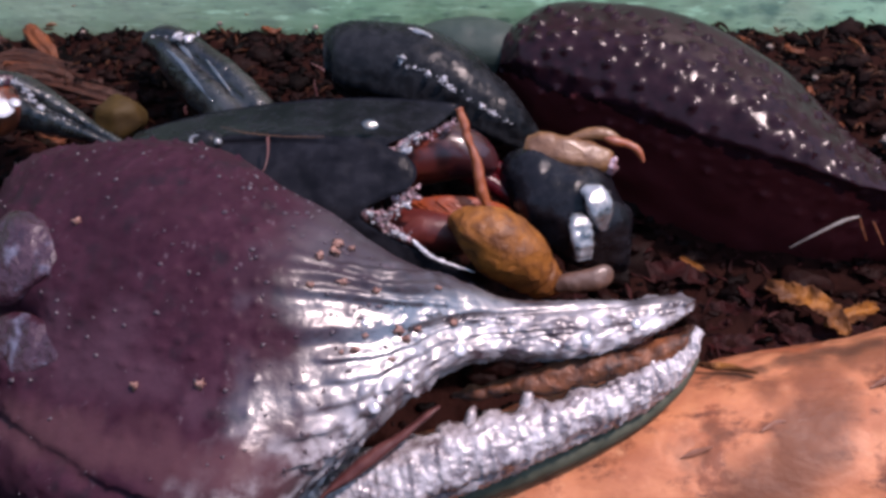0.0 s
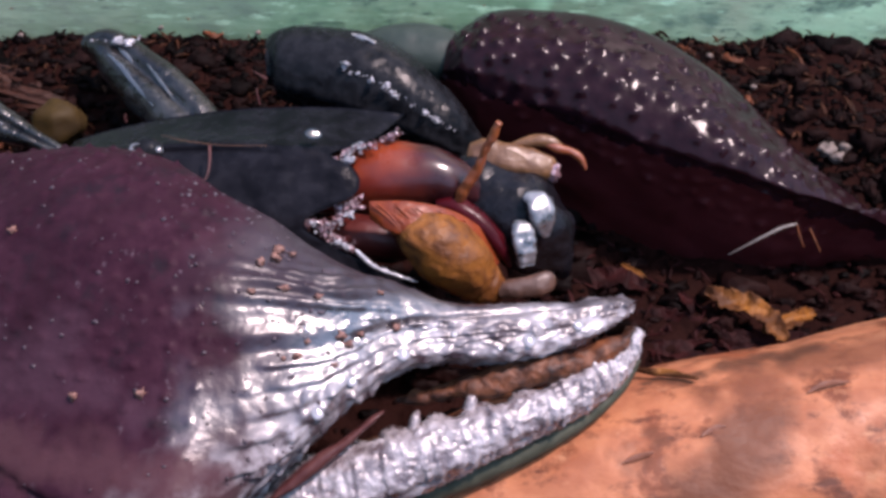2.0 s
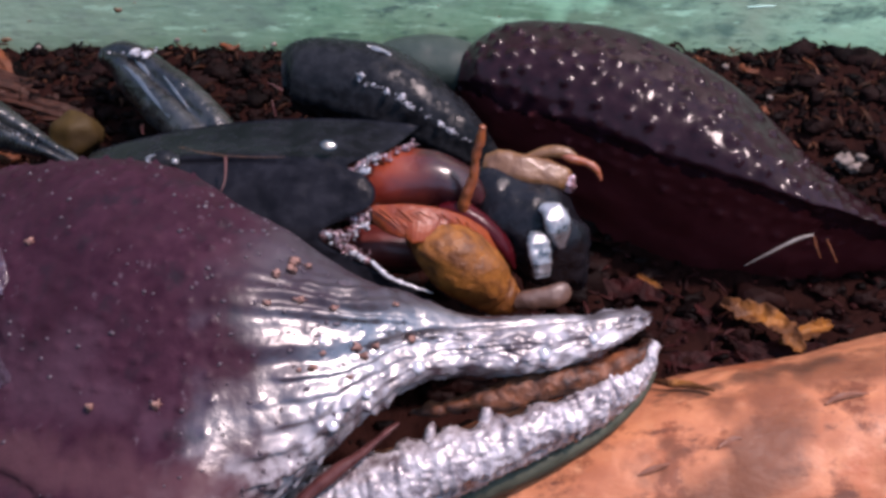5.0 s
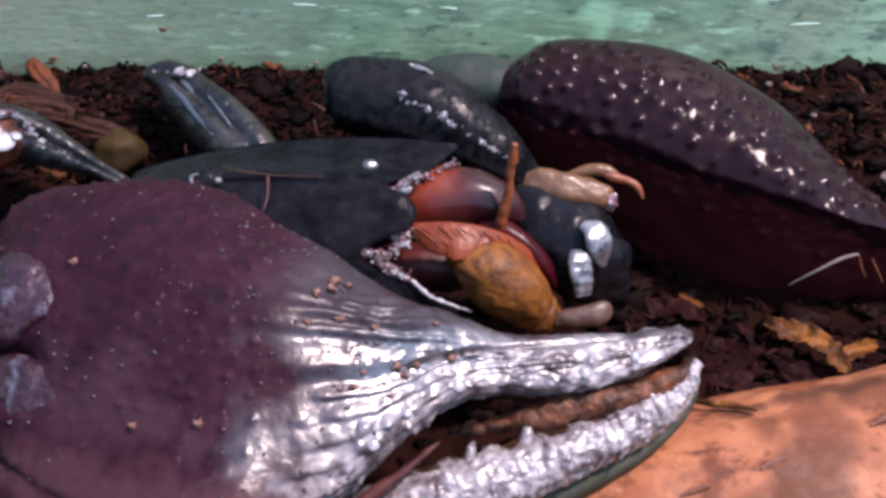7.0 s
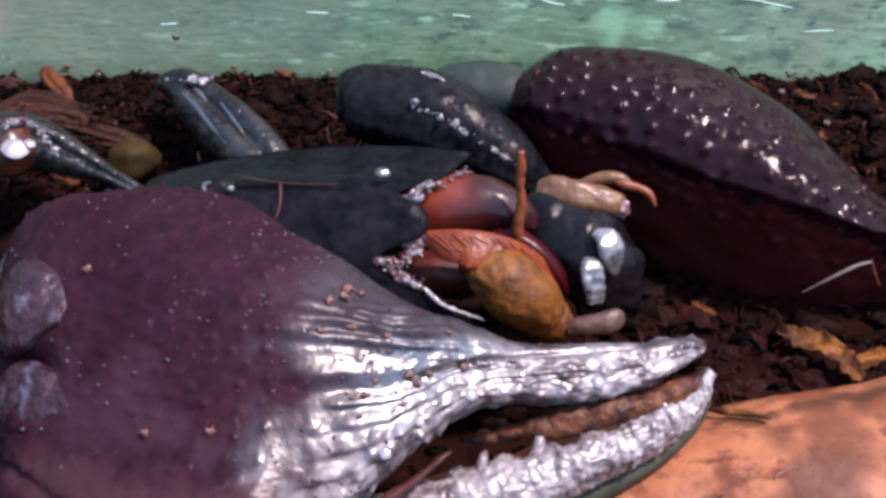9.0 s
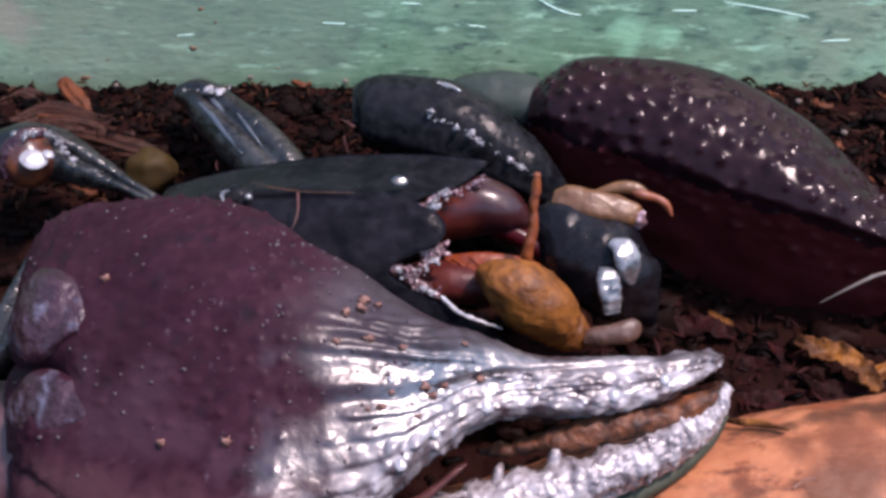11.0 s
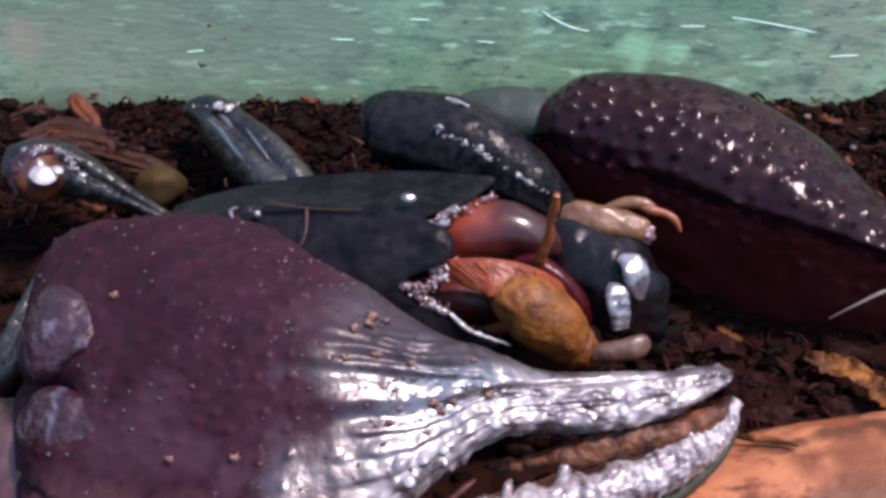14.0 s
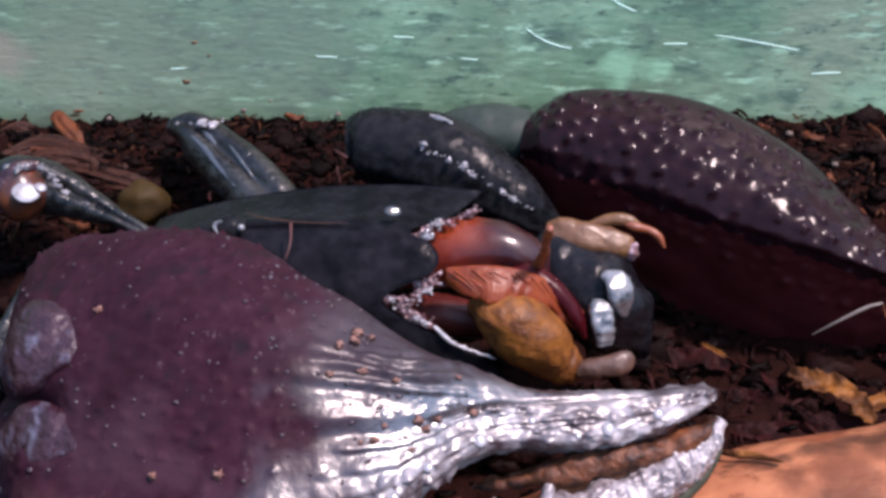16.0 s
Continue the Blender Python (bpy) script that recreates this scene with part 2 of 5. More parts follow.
    l.new(rough_sum.outputs[0], b.inputs["Roughness"])
    b.inputs["Coat Roughness"].default_value, b.inputs["Coat IOR"].default_value = 0.25, 1.75
    return m


def stained(m, colour, scale, low, high, stretch):
    """Adds a third colour in uneven stains."""
    n, l = m.node_tree.nodes, m.node_tree.links
    b, co = n["Principled BSDF"], n["Texture Coordinate"]
    mp, tex, rng, mix = n.new("ShaderNodeMapping"), n.new("ShaderNodeTexNoise"), n.new("ShaderNodeMapRange"), n.new("ShaderNodeMix")
    mp.inputs["Scale"].default_value = stretch
    tex.inputs["Scale"].default_value, tex.inputs["Detail"].default_value, tex.inputs["Roughness"].default_value = scale, 6.0, 0.65
    l.new(co.outputs["Object"], mp.inputs[0]), l.new(mp.outputs[0], tex.inputs["Vector"])
    rng.inputs["From Min"].default_value, rng.inputs["From Max"].default_value = low, high
    l.new(tex.outputs[0], rng.inputs[0])
    mix.data_type = "RGBA"
    l.new(b.inputs["Base Color"].links[0].from_socket, mix.inputs["A"])
    mix.inputs["B"].default_value = (*colour, 1)
    l.new(rng.outputs[0], mix.inputs["Factor"]), l.new(mix.outputs["Result"], b.inputs["Base Color"])
    return m


WOOD = material("smooth_tan_wood", (0.330, 0.130, 0.062), (0.215, 0.073, 0.034), 0.55, 800, 330, 0.45, 0.6, 0.0003, stretch=(0.7, 1, 1), subsurface=0.05, specular=0.22)
stained(WOOD, (0.125, 0.038, 0.016), 260, 0.54, 0.62, (1.0, 1.0, 1.0))
stained(WOOD, (0.115, 0.036, 0.014), 95, 0.53, 0.66, (1.0, 1.0, 1.0))
stained(WOOD, (0.24, 0.070, 0.030), 110, 0.54, 0.66, (1.0, 1.0, 1.0))
stained(WOOD, (0.075, 0.025, 0.013), 620, 0.54, 0.66, (0.5, 1.0, 1.0))
stained(WOOD, (0.30, 0.135, 0.070), 900, 0.58, 0.68, (0.6, 1.0, 1.0))
KNOT = material("brown_wood_scar", (0.105, 0.036, 0.017), (0.150, 0.050, 0.022), 0.6, 1500, 400, 0.8, 0.6)
stained(GREEN, (0.19, 0.21, 0.15), 30, 0.42, 0.80, (1.0, 1.0, 1.0))
stained(GREEN, (0.18, 0.33, 0.21), 75, 0.48, 0.72, (0.6, 1.0, 1.0))
stained(GREEN, (0.042, 0.085, 0.055), 620, 0.50, 0.66, (0.4, 1.0, 1.0))
stained(GREEN, (0.19, 0.33, 0.22), 1300, 0.58, 0.66, (0.22, 1.0, 1.0))
stained(GREEN, (0.030, 0.062, 0.042), 1700, 0.58, 0.66, (0.30, 1.0, 1.0))


def darkening(m, colour, x0, x1):
    """Turns to another colour along x, mm from the object's origin, over an uneven border."""
    n, l = m.node_tree.nodes, m.node_tree.links
    b, co = n["Principled BSDF"], n["Texture Coordinate"]
    sep, tex, mad, rng, mix = n.new("ShaderNodeSeparateXYZ"), n.new("ShaderNodeTexNoise"), n.new("ShaderNodeMath"), n.new("ShaderNodeMapRange"), n.new("ShaderNodeMix")
    tex.inputs["Scale"].default_value = 420.0
    mad.operation, mad.inputs[1].default_value, mix.data_type = "MULTIPLY_ADD", 0.003, "RGBA"
    l.new(co.outputs["Object"], sep.inputs[0]), l.new(co.outputs["Object"], tex.inputs["Vector"])
    l.new(tex.outputs[0], mad.inputs[0]), l.new(sep.outputs[0], mad.inputs[2])
    rng.inputs["From Min"].default_value, rng.inputs["From Max"].default_value = x0 * MM + 0.0015, x1 * MM + 0.0015
    l.new(mad.outputs[0], rng.inputs[0]), l.new(rng.outputs[0], mix.inputs["Factor"])
    l.new(b.inputs["Base Color"].links[0].from_socket, mix.inputs["A"])
    mix.inputs["B"].default_value = (*colour, 1)
    l.new(mix.outputs["Result"], b.inputs["Base Color"])


darkening(AMBER, (0.024, 0.0055, 0.0068), 2.2, 5.2)
# bluish blotches: highlights on the lobes, put into the colour
stained(LOBE, (0.085, 0.084, 0.118), 620, 0.53, 0.70, (1.0, 1.0, 1.0))
stained(GREY_LEG, (0.0040, 0.0028, 0.0036), 260, 0.46, 0.60, (1.0, 1.0, 1.0))
stained(BROWN, (0.06, 0.020, 0.006), 420, 0.53, 0.70, (1.0, 1.0, 1.0))
stained(LEAF, (0.05, 0.018, 0.006), 380, 0.47, 0.6, (1.0, 1.0, 1.0))
# the pale third colour also stands for gloss on finger and lower folds
CLAW = fading("ridged_claw_chitin", (0.0170, 0.0038, 0.0084), (0.032, 0.0098, 0.0175), (0.27, 0.25, 0.26), (0.052, 0.034, 0.037), -0.5, 5.5, (-7.0, 1.5, -40.0, -44.0),
              rough=0.30, grain=1500, blotch=260, amount=0.5, bump=0.22, depth=0.0003)
stained(CLAW, (0.070, 0.046, 0.056), 1300, 0.62, 0.72, (1.0, 1.0, 1.0))
stained(CLAW, (0.017, 0.0045, 0.0085), 190, 0.50, 0.72, (1.0, 1.0, 1.0))
stained(CLAW, (0.011, 0.0065, 0.0095), 480, 0.55, 0.72, (1.0, 1.0, 1.0))
FILM = material("clear_wet_film", (0.012, 0.012, 0.013), (0.03, 0.03, 0.032), 0.20, 900, 300, 0.8, 0.0, coat=1.0, specular=1.0, rough_spread=0.02)
SPECK = material("reddish_dirt", (0.20, 0.100, 0.075), (0.09, 0.040, 0.030), 0.6, 1500, 500, 0.7, 0.6, 0.0003)
# lighter than the hand, for the sun's glints on the granules
GRAIN = material("pale_granule", (0.020, 0.010, 0.014), (0.048, 0.031, 0.040), 0.5, 1500, 300, 0.8, 0.2)


def patch(m, colour, at_mm, radius, most=0.8):
    """A ragged patch of colour round one place of an object."""
    n, l = m.node_tree.nodes, m.node_tree.links
    b, co = n["Principled BSDF"], n["Texture Coordinate"]
    tex, mad, far, rng, mix = n.new("ShaderNodeTexNoise"), n.new("ShaderNodeVectorMath"), n.new("ShaderNodeVectorMath"), n.new("ShaderNodeMapRange"), n.new("ShaderNodeMix")
    tex.inputs["Scale"].default_value, tex.inputs["Detail"].default_value = 330.0, 6.0
    mad.operation, far.operation, mix.data_type = "MULTIPLY_ADD", "DISTANCE", "RGBA"
    l.new(co.outputs["Object"], tex.inputs["Vector"]), l.new(tex.outputs["Color"], mad.inputs[0]), l.new(co.outputs["Object"], mad.inputs[2])
    mad.inputs[1].default_value = (0.004, 0.004, 0.004)
    l.new(mad.outputs[0], far.inputs[0])
    far.inputs[1].default_value = tuple(v * MM + 0.002 for v in at_mm)
    rng.inputs["From Min"].default_value, rng.inputs["From Max"].default_value = radius * 1.25 * MM, radius * 0.5 * MM
    rng.inputs["To Max"].default_value = most
    l.new(far.outputs["Value"], rng.inputs[0]), l.new(rng.outputs[0], mix.inputs["Factor"])
    l.new(b.inputs["Base Color"].links[0].from_socket, mix.inputs["A"])
    mix.inputs["B"].default_value = (*colour, 1)
    l.new(mix.outputs["Result"], b.inputs["Base Color"])


# ---- building helpers ----
RIGHT, UP = Vector((1, 0, 0)), Vector((0, 0.70710678, 0.70710678))   # across the line of sight
WHERE = {}


def thing(name, at_mm, label, category, group="", kind=""):
    ob = new(name)
    ob.empty_display_size = 0.002
    ob.location = Vector(at_mm) * MM
    WHERE[ob.name] = Vector(at_mm)
    return tagged(ob, label, category, group, kind)


def mesh_object(name, verts, faces, mat, at_mm, smooth=True):
    """verts in mm of the world; the origin goes to at_mm."""
    o = Vector(at_mm)
    me = bpy.data.meshes.new(name)
    me.from_pydata([tuple((Vector(v) - o) * MM) for v in verts], [], faces)
    me.polygons.foreach_set("use_smooth", [smooth] * len(me.polygons))
    me.materials.append(mat)
    me.update()
    ob = new(name, me)
    ob.location = o * MM
    WHERE[ob.name] = o
    return ob


def part(name, shape, mat, parent, label="", at_mm=None, smooth=True):
    verts, faces = shape
    if at_mm is None:
        at_mm = verts[0]
    ob = mesh_object(name, verts, faces, mat, at_mm, smooth)
    ob.parent = parent
    ob.location = (Vector(at_mm) - WHERE[parent.name]) * MM
    return tagged(ob, label)


def single(name, shape, mat, label, category, group="", kind="", at_mm=None, smooth=True):
    verts, faces = shape
    if at_mm is None:
        at_mm = tuple(sum(v[i] for v in verts) / len(verts) for i in range(3))
    return tagged(mesh_object(name, verts, faces, mat, at_mm, smooth), label, category, group, kind)


def spline(rows, s):
    """Catmull-Rom through rows (numpy, n x k) at s in 0..1."""
    n = len(rows) - 1
    x = min(max(s, 0.0), 1.0) * n
    i = min(int(x), n - 1)
    f = x - i
    a, b, c, d = rows[max(i - 1, 0)], rows[i], rows[i + 1], rows[min(i + 2, n)]
    return 0.5 * (2 * b + (c - a) * f + (2 * a - 5 * b + 4 * c - d) * f * f + (3 * b - a - 3 * c + d) * f ** 3)


def loft(stations, nu=40, nv=28, shape=None, face=FACING, power=2.0, smooth=0, along=None):
    """A closed body along stations (centre, half width, half thickness), mm. shape(s, a, p): offset along the normal.
    a = 0 points to the upper side, a = pi/2 towards face. smooth: passes that even out the run of the stations.
    along: keeps the sections parallel, across that way. power: of the section, or one for its upper and lower half."""
    rows = np.array([(*c, w, h) for c, w, h in stations], float)
    face = np.array(face)
    verts, faces = [], []
    ss = [0.5 - 0.5 * math.cos(math.pi * (0.15 + 0.7 * k / nu)) for k in range(nu + 1)]
    lo, hi = ss[0], ss[-1]
    ss = [(x - lo) / (hi - lo) for x in ss]
    run = np.array([spline(rows, s) for s in ss])
    for _ in range(smooth):
        run[1:-1] = 0.25 * run[:-2] + 0.5 * run[1:-1] + 0.25 * run[2:]
    for k, s in enumerate(ss):
        p = run[k]
        t = run[min(k + 1, nu)][:3] - run[max(k - 1, 0)][:3] if along is None else np.array(along, float)
        t /= np.linalg.norm(t)
        e1 = np.cross(face, t)
        e1 /= np.linalg.norm(e1)
        e2 = np.cross(t, e1)
        for j in range(nv):
            a = 2 * math.pi * j / nv
            ca, sa = math.cos(a), math.sin(a)
            k = power if isinstance(power, float) else power[0 if ca > 0 else 1]
            if k != 2.0:
                f = (abs(ca) ** k + abs(sa) ** k) ** (-1 / k)
                ca, sa = ca * f, sa * f
            q = p[:3] + e1 * ca * max(p[3], 0.01) + e2 * sa * max(p[4], 0.01)
            if shape:
                nrm = e1 * math.cos(a) + e2 * math.sin(a)
                q = q + nrm * shape(s, a, q)
            verts.append(tuple(q))
    for i in range(nu):
        for j in range(nv):
            k = (j + 1) % nv
            faces.append((i * nv + k, (i + 1) * nv + k, (i + 1) * nv + j, i * nv + j))
    for ring, order in ((0, -1), (nu, 1)):
        c = tuple(np.mean(verts[ring * nv:(ring + 1) * nv], axis=0))
        verts.append(c)
        m = len(verts) - 1
        for j in range(nv):
            k = (j + 1) % nv
            faces.append((m, ring * nv + j, ring * nv + k)[::order])
    return verts, faces


def join(shapes):
    verts, faces = [], []
    for v, f in shapes:
        o = len(verts)
        verts += v
        faces += [tuple(i + o for i in q) for q in f]
    return verts, faces


def tube(points, radii, nv=10, nu=None, shape=None):
    return loft([(p, r, r) for p, r in zip(points, radii)], nu or 6 * (len(points) - 1), nv, shape)


def blob(c, r, seed=0, rough=0.25, n=8, stretch=(1, 1, 1), freq=1.0):
    """A lumpy closed body round c, mm."""
    verts, faces = [], []
    off = Vector((seed * 3.71, seed * 1.37, seed * 2.19))
    for i in range(1, n):
        th = math.pi * i / n
        for j in range(2 * n):
            ph = math.pi * j / n
            d = Vector((math.sin(th) * math.cos(ph), math.sin(th) * math.sin(ph), math.cos(th)))
            k = r * (1 + rough * noise.noise(d * 1.6 * freq + off) * 1.6)
            verts.append((c[0] + d.x * k * stretch[0], c[1] + d.y * k * stretch[1], c[2] + d.z * k * stretch[2]))
    w = 2 * n
    for i in range(n - 2):
        for j in range(w):
            k = (j + 1) % w
            faces.append((i * w + j, (i + 1) * w + j, (i + 1) * w + k, i * w + k))
    top, low = len(verts), len(verts) + 1
    verts += [(c[0], c[1], c[2] + r * stretch[2]), (c[0], c[1], c[2] - r * stretch[2])]
    for j in range(w):
        k = (j + 1) % w
        faces.append((top, j, k))
        faces.append((low, (n - 2) * w + k, (n - 2) * w + j))
    return verts, faces


def dome(c, wide, high, out=(0.17, -0.44, 0.88), n=12, tall=1.0):
    """A flattened ball round c, mm, whose flat side faces out."""
    z = Vector(out).normalized()
    x = (RIGHT - z * RIGHT.dot(z)).normalized()
    y = z.cross(x)
    verts, faces = blob((0, 0, 0), 1.0, c[0], 0.06, n)
    return [tuple(Vector(c) + x * (v[0] * wide) + y * (v[1] * wide * tall) + z * (v[2] * high)) for v in verts], faces


def ease(x, a, b):
    x = min(max((x - a) / (b - a), 0.0), 1.0)
    return x * x * (3 - 2 * x)


def bumps(p, size, seed=0.0, reach=0.55):
    """Rounded granules of about that spacing, 0..1."""
    d = noise.voronoi(Vector((p[0] / size + seed, p[1] / size, p[2] / size)))[0][0]
    return max(0.0, 1 - d / reach) ** 1.2


def box(x0, x1, y0, y1, z0, z1):
    v = [(x, y, z) for x in (x0, x1) for y in (y0, y1) for z in (z0, z1)]
    return v, [(0, 1, 3, 2), (4, 6, 7, 5), (0, 4, 5, 1), (2, 3, 7, 6), (0, 2, 6, 4), (1, 5, 7, 3)]


# ---- the tub: soil floor and green walls ----
def soil_height(x, y):
    p = Vector((x * 0.16, y * 0.16, 3.0))
    q = Vector((x * 0.7, y * 0.7, 7.0))
    bank = ease(y, 5.0, 20.5)
    return 4.2 * bank - 0.8 * ease(-y, 4.0, 9.0) + 0.9 * noise.noise(p) + 0.45 * noise.noise(q) + 0.25 * noise.noise(q * 2.3)


def soil_sheet():
    xs = np.concatenate([np.linspace(-120, -40, 20), np.linspace(-39.6, 40, 200), np.linspace(44, 120, 20)])
    ys = np.concatenate([np.linspace(-130, -30, 25), np.linspace(-29.6, 26, 150)])
    verts = [(x, y, soil_height(x, y)) for y in ys for x in xs]
    w = len(xs)
    faces = [(j * w + i, j * w + i + 1, (j + 1) * w + i + 1, (j + 1) * w + i) for j in range(len(ys) - 1) for i in range(w - 1)]
    return verts, faces


single("ground", soil_sheet(), SOIL, "dark damp soil covering the floor of the tub", "soil", kind="structure", at_mm=(0, 0, 0))


# section of the wall from its foot up the inner face and down the outer one: height, setback
WALL_PROFILE = [(-4, -1.2), (3.4, -1.2), (5.6, 0.05), (9, 2.0), (20, 7.5), (55, 25.0), (56, 26.4), (55, 27.6), (20, 10.0), (4, 2.6), (-4, 2.4)]


def wall_back():
    """Slightly bowed sheet of plastic with a rolled foot."""
    xs = np.linspace(-120, 120, 61)
    prof = WALL_PROFILE
    verts, n = [], len(prof)
    for x in xs:
        for z, o in prof:
            verts.append((x, 25.4 + o + 0.1 * math.sin(x * 0.15), z + 0.15 * math.sin(x * 0.11)))
    faces = [(i * n + j, i * n + (j + 1) % n, (i + 1) * n + (j + 1) % n, (i + 1) * n + j) for i in range(60) for j in range(n)]
    faces += [tuple(range(n)), tuple(60 * n + j for j in reversed(range(n)))]
    return verts, faces


def wall_y(x, z):
    return 25.4 + float(np.interp(z - 0.15 * math.sin(x * 0.11), [q[0] for q in WALL_PROFILE[:6]], [q[1] for q in WALL_PROFILE[:6]])) + 0.1 * math.sin(x * 0.15)


for c, r, colour in (((13.16, wall_y(13.16, 7.53), 7.53), 1.6, (0.17, 0.34, 0.21)), ((15.91, wall_y(15.91, 7.77), 7.77), 1.2, (0.17, 0.34, 0.21)), ((-37.49, wall_y(-37.49, 9.23), 9.23), 2.0, (0.19, 0.17, 0.13)), ((-30.0, wall_y(-30.0, 8.0), 8.0), 11.0, (0.115, 0.135, 0.095)), ((-15.0, wall_y(-15.0, 9.5), 9.5), 7.0, (0.105, 0.140, 0.098))):
    patch(GREEN, colour, Vector(c) - Vector((0, 25, 0)), r, 0.8 if r < 5 else 0.5)
wall_north = single("wall_north", wall_back(), GREEN, "scuffed green plastic wall of the tub behind the soil", "tub wall", kind="structure", at_mm=(0, 25, 0))
def scratch(x, z, length, rise, bow, r=0.06):
    run = []
    for k in range(9):
        f = k / 8
        px, pz = x + length * f, z + rise * f + bow * math.sin(math.pi * f)
        run.append(((px, wall_y(px, pz) - 0.01, pz), r * (0.2 + math.sin(math.pi * f)) * (0.8 + 0.5 * noise.noise(Vector((px * 1.5, pz, 0)))), 0.05))
    return loft(run, 24, 8, None, (0, -1, 0))


for row in ((5.05, 10.71, 3.83, -1.44, -0.3, 0.07), (20.34, 10.23, 6.86, -1.12, 0.05, 0.05), (16.27, 9.59, 1.92, 0.0, 0, 0.045), (12.02, 12.77, 1.94, -0.86, -0.1, 0.06), (-12.1, 8.83, 1.83, -0.08, 0, 0.03), (-24.08, 7.93, 1.38, 0.08, 0, 0.03), (-5.66, 10.23, 1.6, -0.08, 0, 0.03), (28.35, 7.46, 2.3, 0.07, 0.0, 0.03), (-0.18, 8.63, 1.37, -0.15, 0, 0.03)):
    part("scratch", scratch(*row), SCRATCH, wall_north, "pale scratch")
for x, z, r in ((-22.0, 9.78, 0.25), (-22.8, 6.97, 0.35), (-20.9, 8.84, 0.18), (-32.0, 4.9, 0.4), (-21.5, 7.5, 0.12), (-16, 5.6, 0.15), (8, 6.6, 0.12), (3, 7.4, 0.1), (-30, 6.2, 0.14)):
    part("soil_fleck", blob((x, wall_y(x, z), z), r * 0.8, x, 0.7, 6, (1.2, 0.3, 0.7)), TAN, wall_north, "tan fleck of dried soil")
single("wall_south", box(-120, 120, -133, -130, -4, 55), GREEN, "green plastic wall of the tub", "tub wall", kind="structure", smooth=False)
single("wall_west", box(-123, -120, -130, 24, -4, 55), GREEN, "green plastic wall of the tub", "tub wall", kind="structure", smooth=False)
single("wall_east", box(120, 123, -130, 24, -4, 55), GREEN, "green plastic wall of the tub", "tub wall", kind="structure", smooth=False)


# ---- wood ----
def branch_shape(s, a, p):
    v = Vector(p)
    return 0.45 * noise.noise(v * 0.14) + 0.14 * noise.noise(v * 0.5 + Vector((5, 0, 0))) + 0.05 * noise.noise(v * 1.7)


WOOD_AT = (17.85, -16.04, -0.27)
wood_body = loft([((-7.9, -18.65, -4.99), 5.0, 5.0), ((-0.84, -18.03, -3.66), 7.0, 7.0), ((7.52, -17.05, -1.98), 7.8, 7.8), ((17.85, -16.04, -0.27), 8.1, 8.1),
                          ((27.3, -14.74, 0.33), 8.5, 8.5), ((39.38, -12.73, 0.92), 8.3, 8.3), ((52.41, -11.2, 1.05), 6.5, 6.5)], 120, 90, branch_shape)


def on_top(shape, c):
    """The point c moved along the line of sight on to the upper skin of a body."""
    v = np.array(shape[0], float)
    f, u = np.array(FACING), np.array(UP)
    off = (v[:, 0] - c[0]) ** 2 + (v @ u - np.dot(c, u)) ** 2
    return tuple(np.array(c) + f * ((v @ f)[off < max(0.3, off.min() * 1.5)].max() - np.dot(c, f)))


# brown stains; the last five also hold the upper edge's shade
for c, r, colour in (((21.74, -14.7, 7.44), 1.9, (0.085, 0.028, 0.012)), ((20.57, -15.64, 6.5), 2.3, (0.085, 0.028, 0.012)), ((19.43, -16.68, 5.47), 2.5, (0.085, 0.028, 0.012)), ((18.1, -17.85, 4.29), 2.6, (0.085, 0.028, 0.012)),
              ((16.93, -19, 3.14), 2.5, (0.085, 0.028, 0.012)), ((13.94, -16.63, 5.51), 1.0, (0.085, 0.028, 0.012)), ((15.24, -15.94, 6.2), 0.8, (0.085, 0.028, 0.012)), ((18.59, -14.1, 8.04), 1.2, (0.110, 0.037, 0.017)),
              ((21.25, -13.53, 8.61), 1.5, (0.110, 0.037, 0.017)), ((23.59, -12.95, 9.19), 1.8, (0.110, 0.037, 0.017)), ((25.93, -12.75, 9.4), 1.9, (0.110, 0.037, 0.017)), ((28.63, -12.4, 9.74), 2.0, (0.110, 0.037, 0.017))):
    patch(WOOD, colour, Vector(on_top(wood_body, c)) - Vector(WOOD_AT), r)
# mud along its upper edge, and the shade there put into the colour
for c, r in zip(((16.0, -12.42, 7.38), (17.17, -12.27, 7.52), (18.33, -12.13, 7.67), (19.66, -11.97, 7.83), (20.99, -11.8, 8.0), (22.32, -11.62, 8.18), (23.65, -11.45, 8.35), (25.15, -11.24, 8.56)), (0.7, 0.9, 0.8, 1.0, 1.1, 0.9, 1.2, 1.2)):
    patch(WOOD, (0.050, 0.021, 0.012), Vector(on_top(wood_body, c)) - Vector(WOOD_AT), r)
driftwood = single("driftwood", wood_body, WOOD, "smooth tan driftwood branch with brown stains on the soil", "driftwood", at_mm=WOOD_AT)


for line in (((13.19, -16.77, 5.37), (14.01, -16.56, 5.58), (14.98, -16.33, 5.81)),
             ((17.74, -15.73, 6.41), (18.59, -15.46, 6.68), (19.17, -15.39, 6.75)),
             ((24.28, -14.15, 7.99), (25.28, -13.83, 8.32), (26.62, -13.74, 8.41))):
    part("crack", loft([(on_top(wood_body, c), w, 0.03) for c, w in zip(line, (0.06, 0.20, 0.06))], 24, 10, lambda s, a, p: 0.03 * noise.noise(Vector(p) * 2.5), FACING), KNOT, driftwood, "brown crack in the wood")


# ---- the scorpion ----
scorpion = thing("scorpion", (-11.08, 3.96, 6.3), "glossy black forest scorpion feeding with both claws forward on soil", "scorpion")


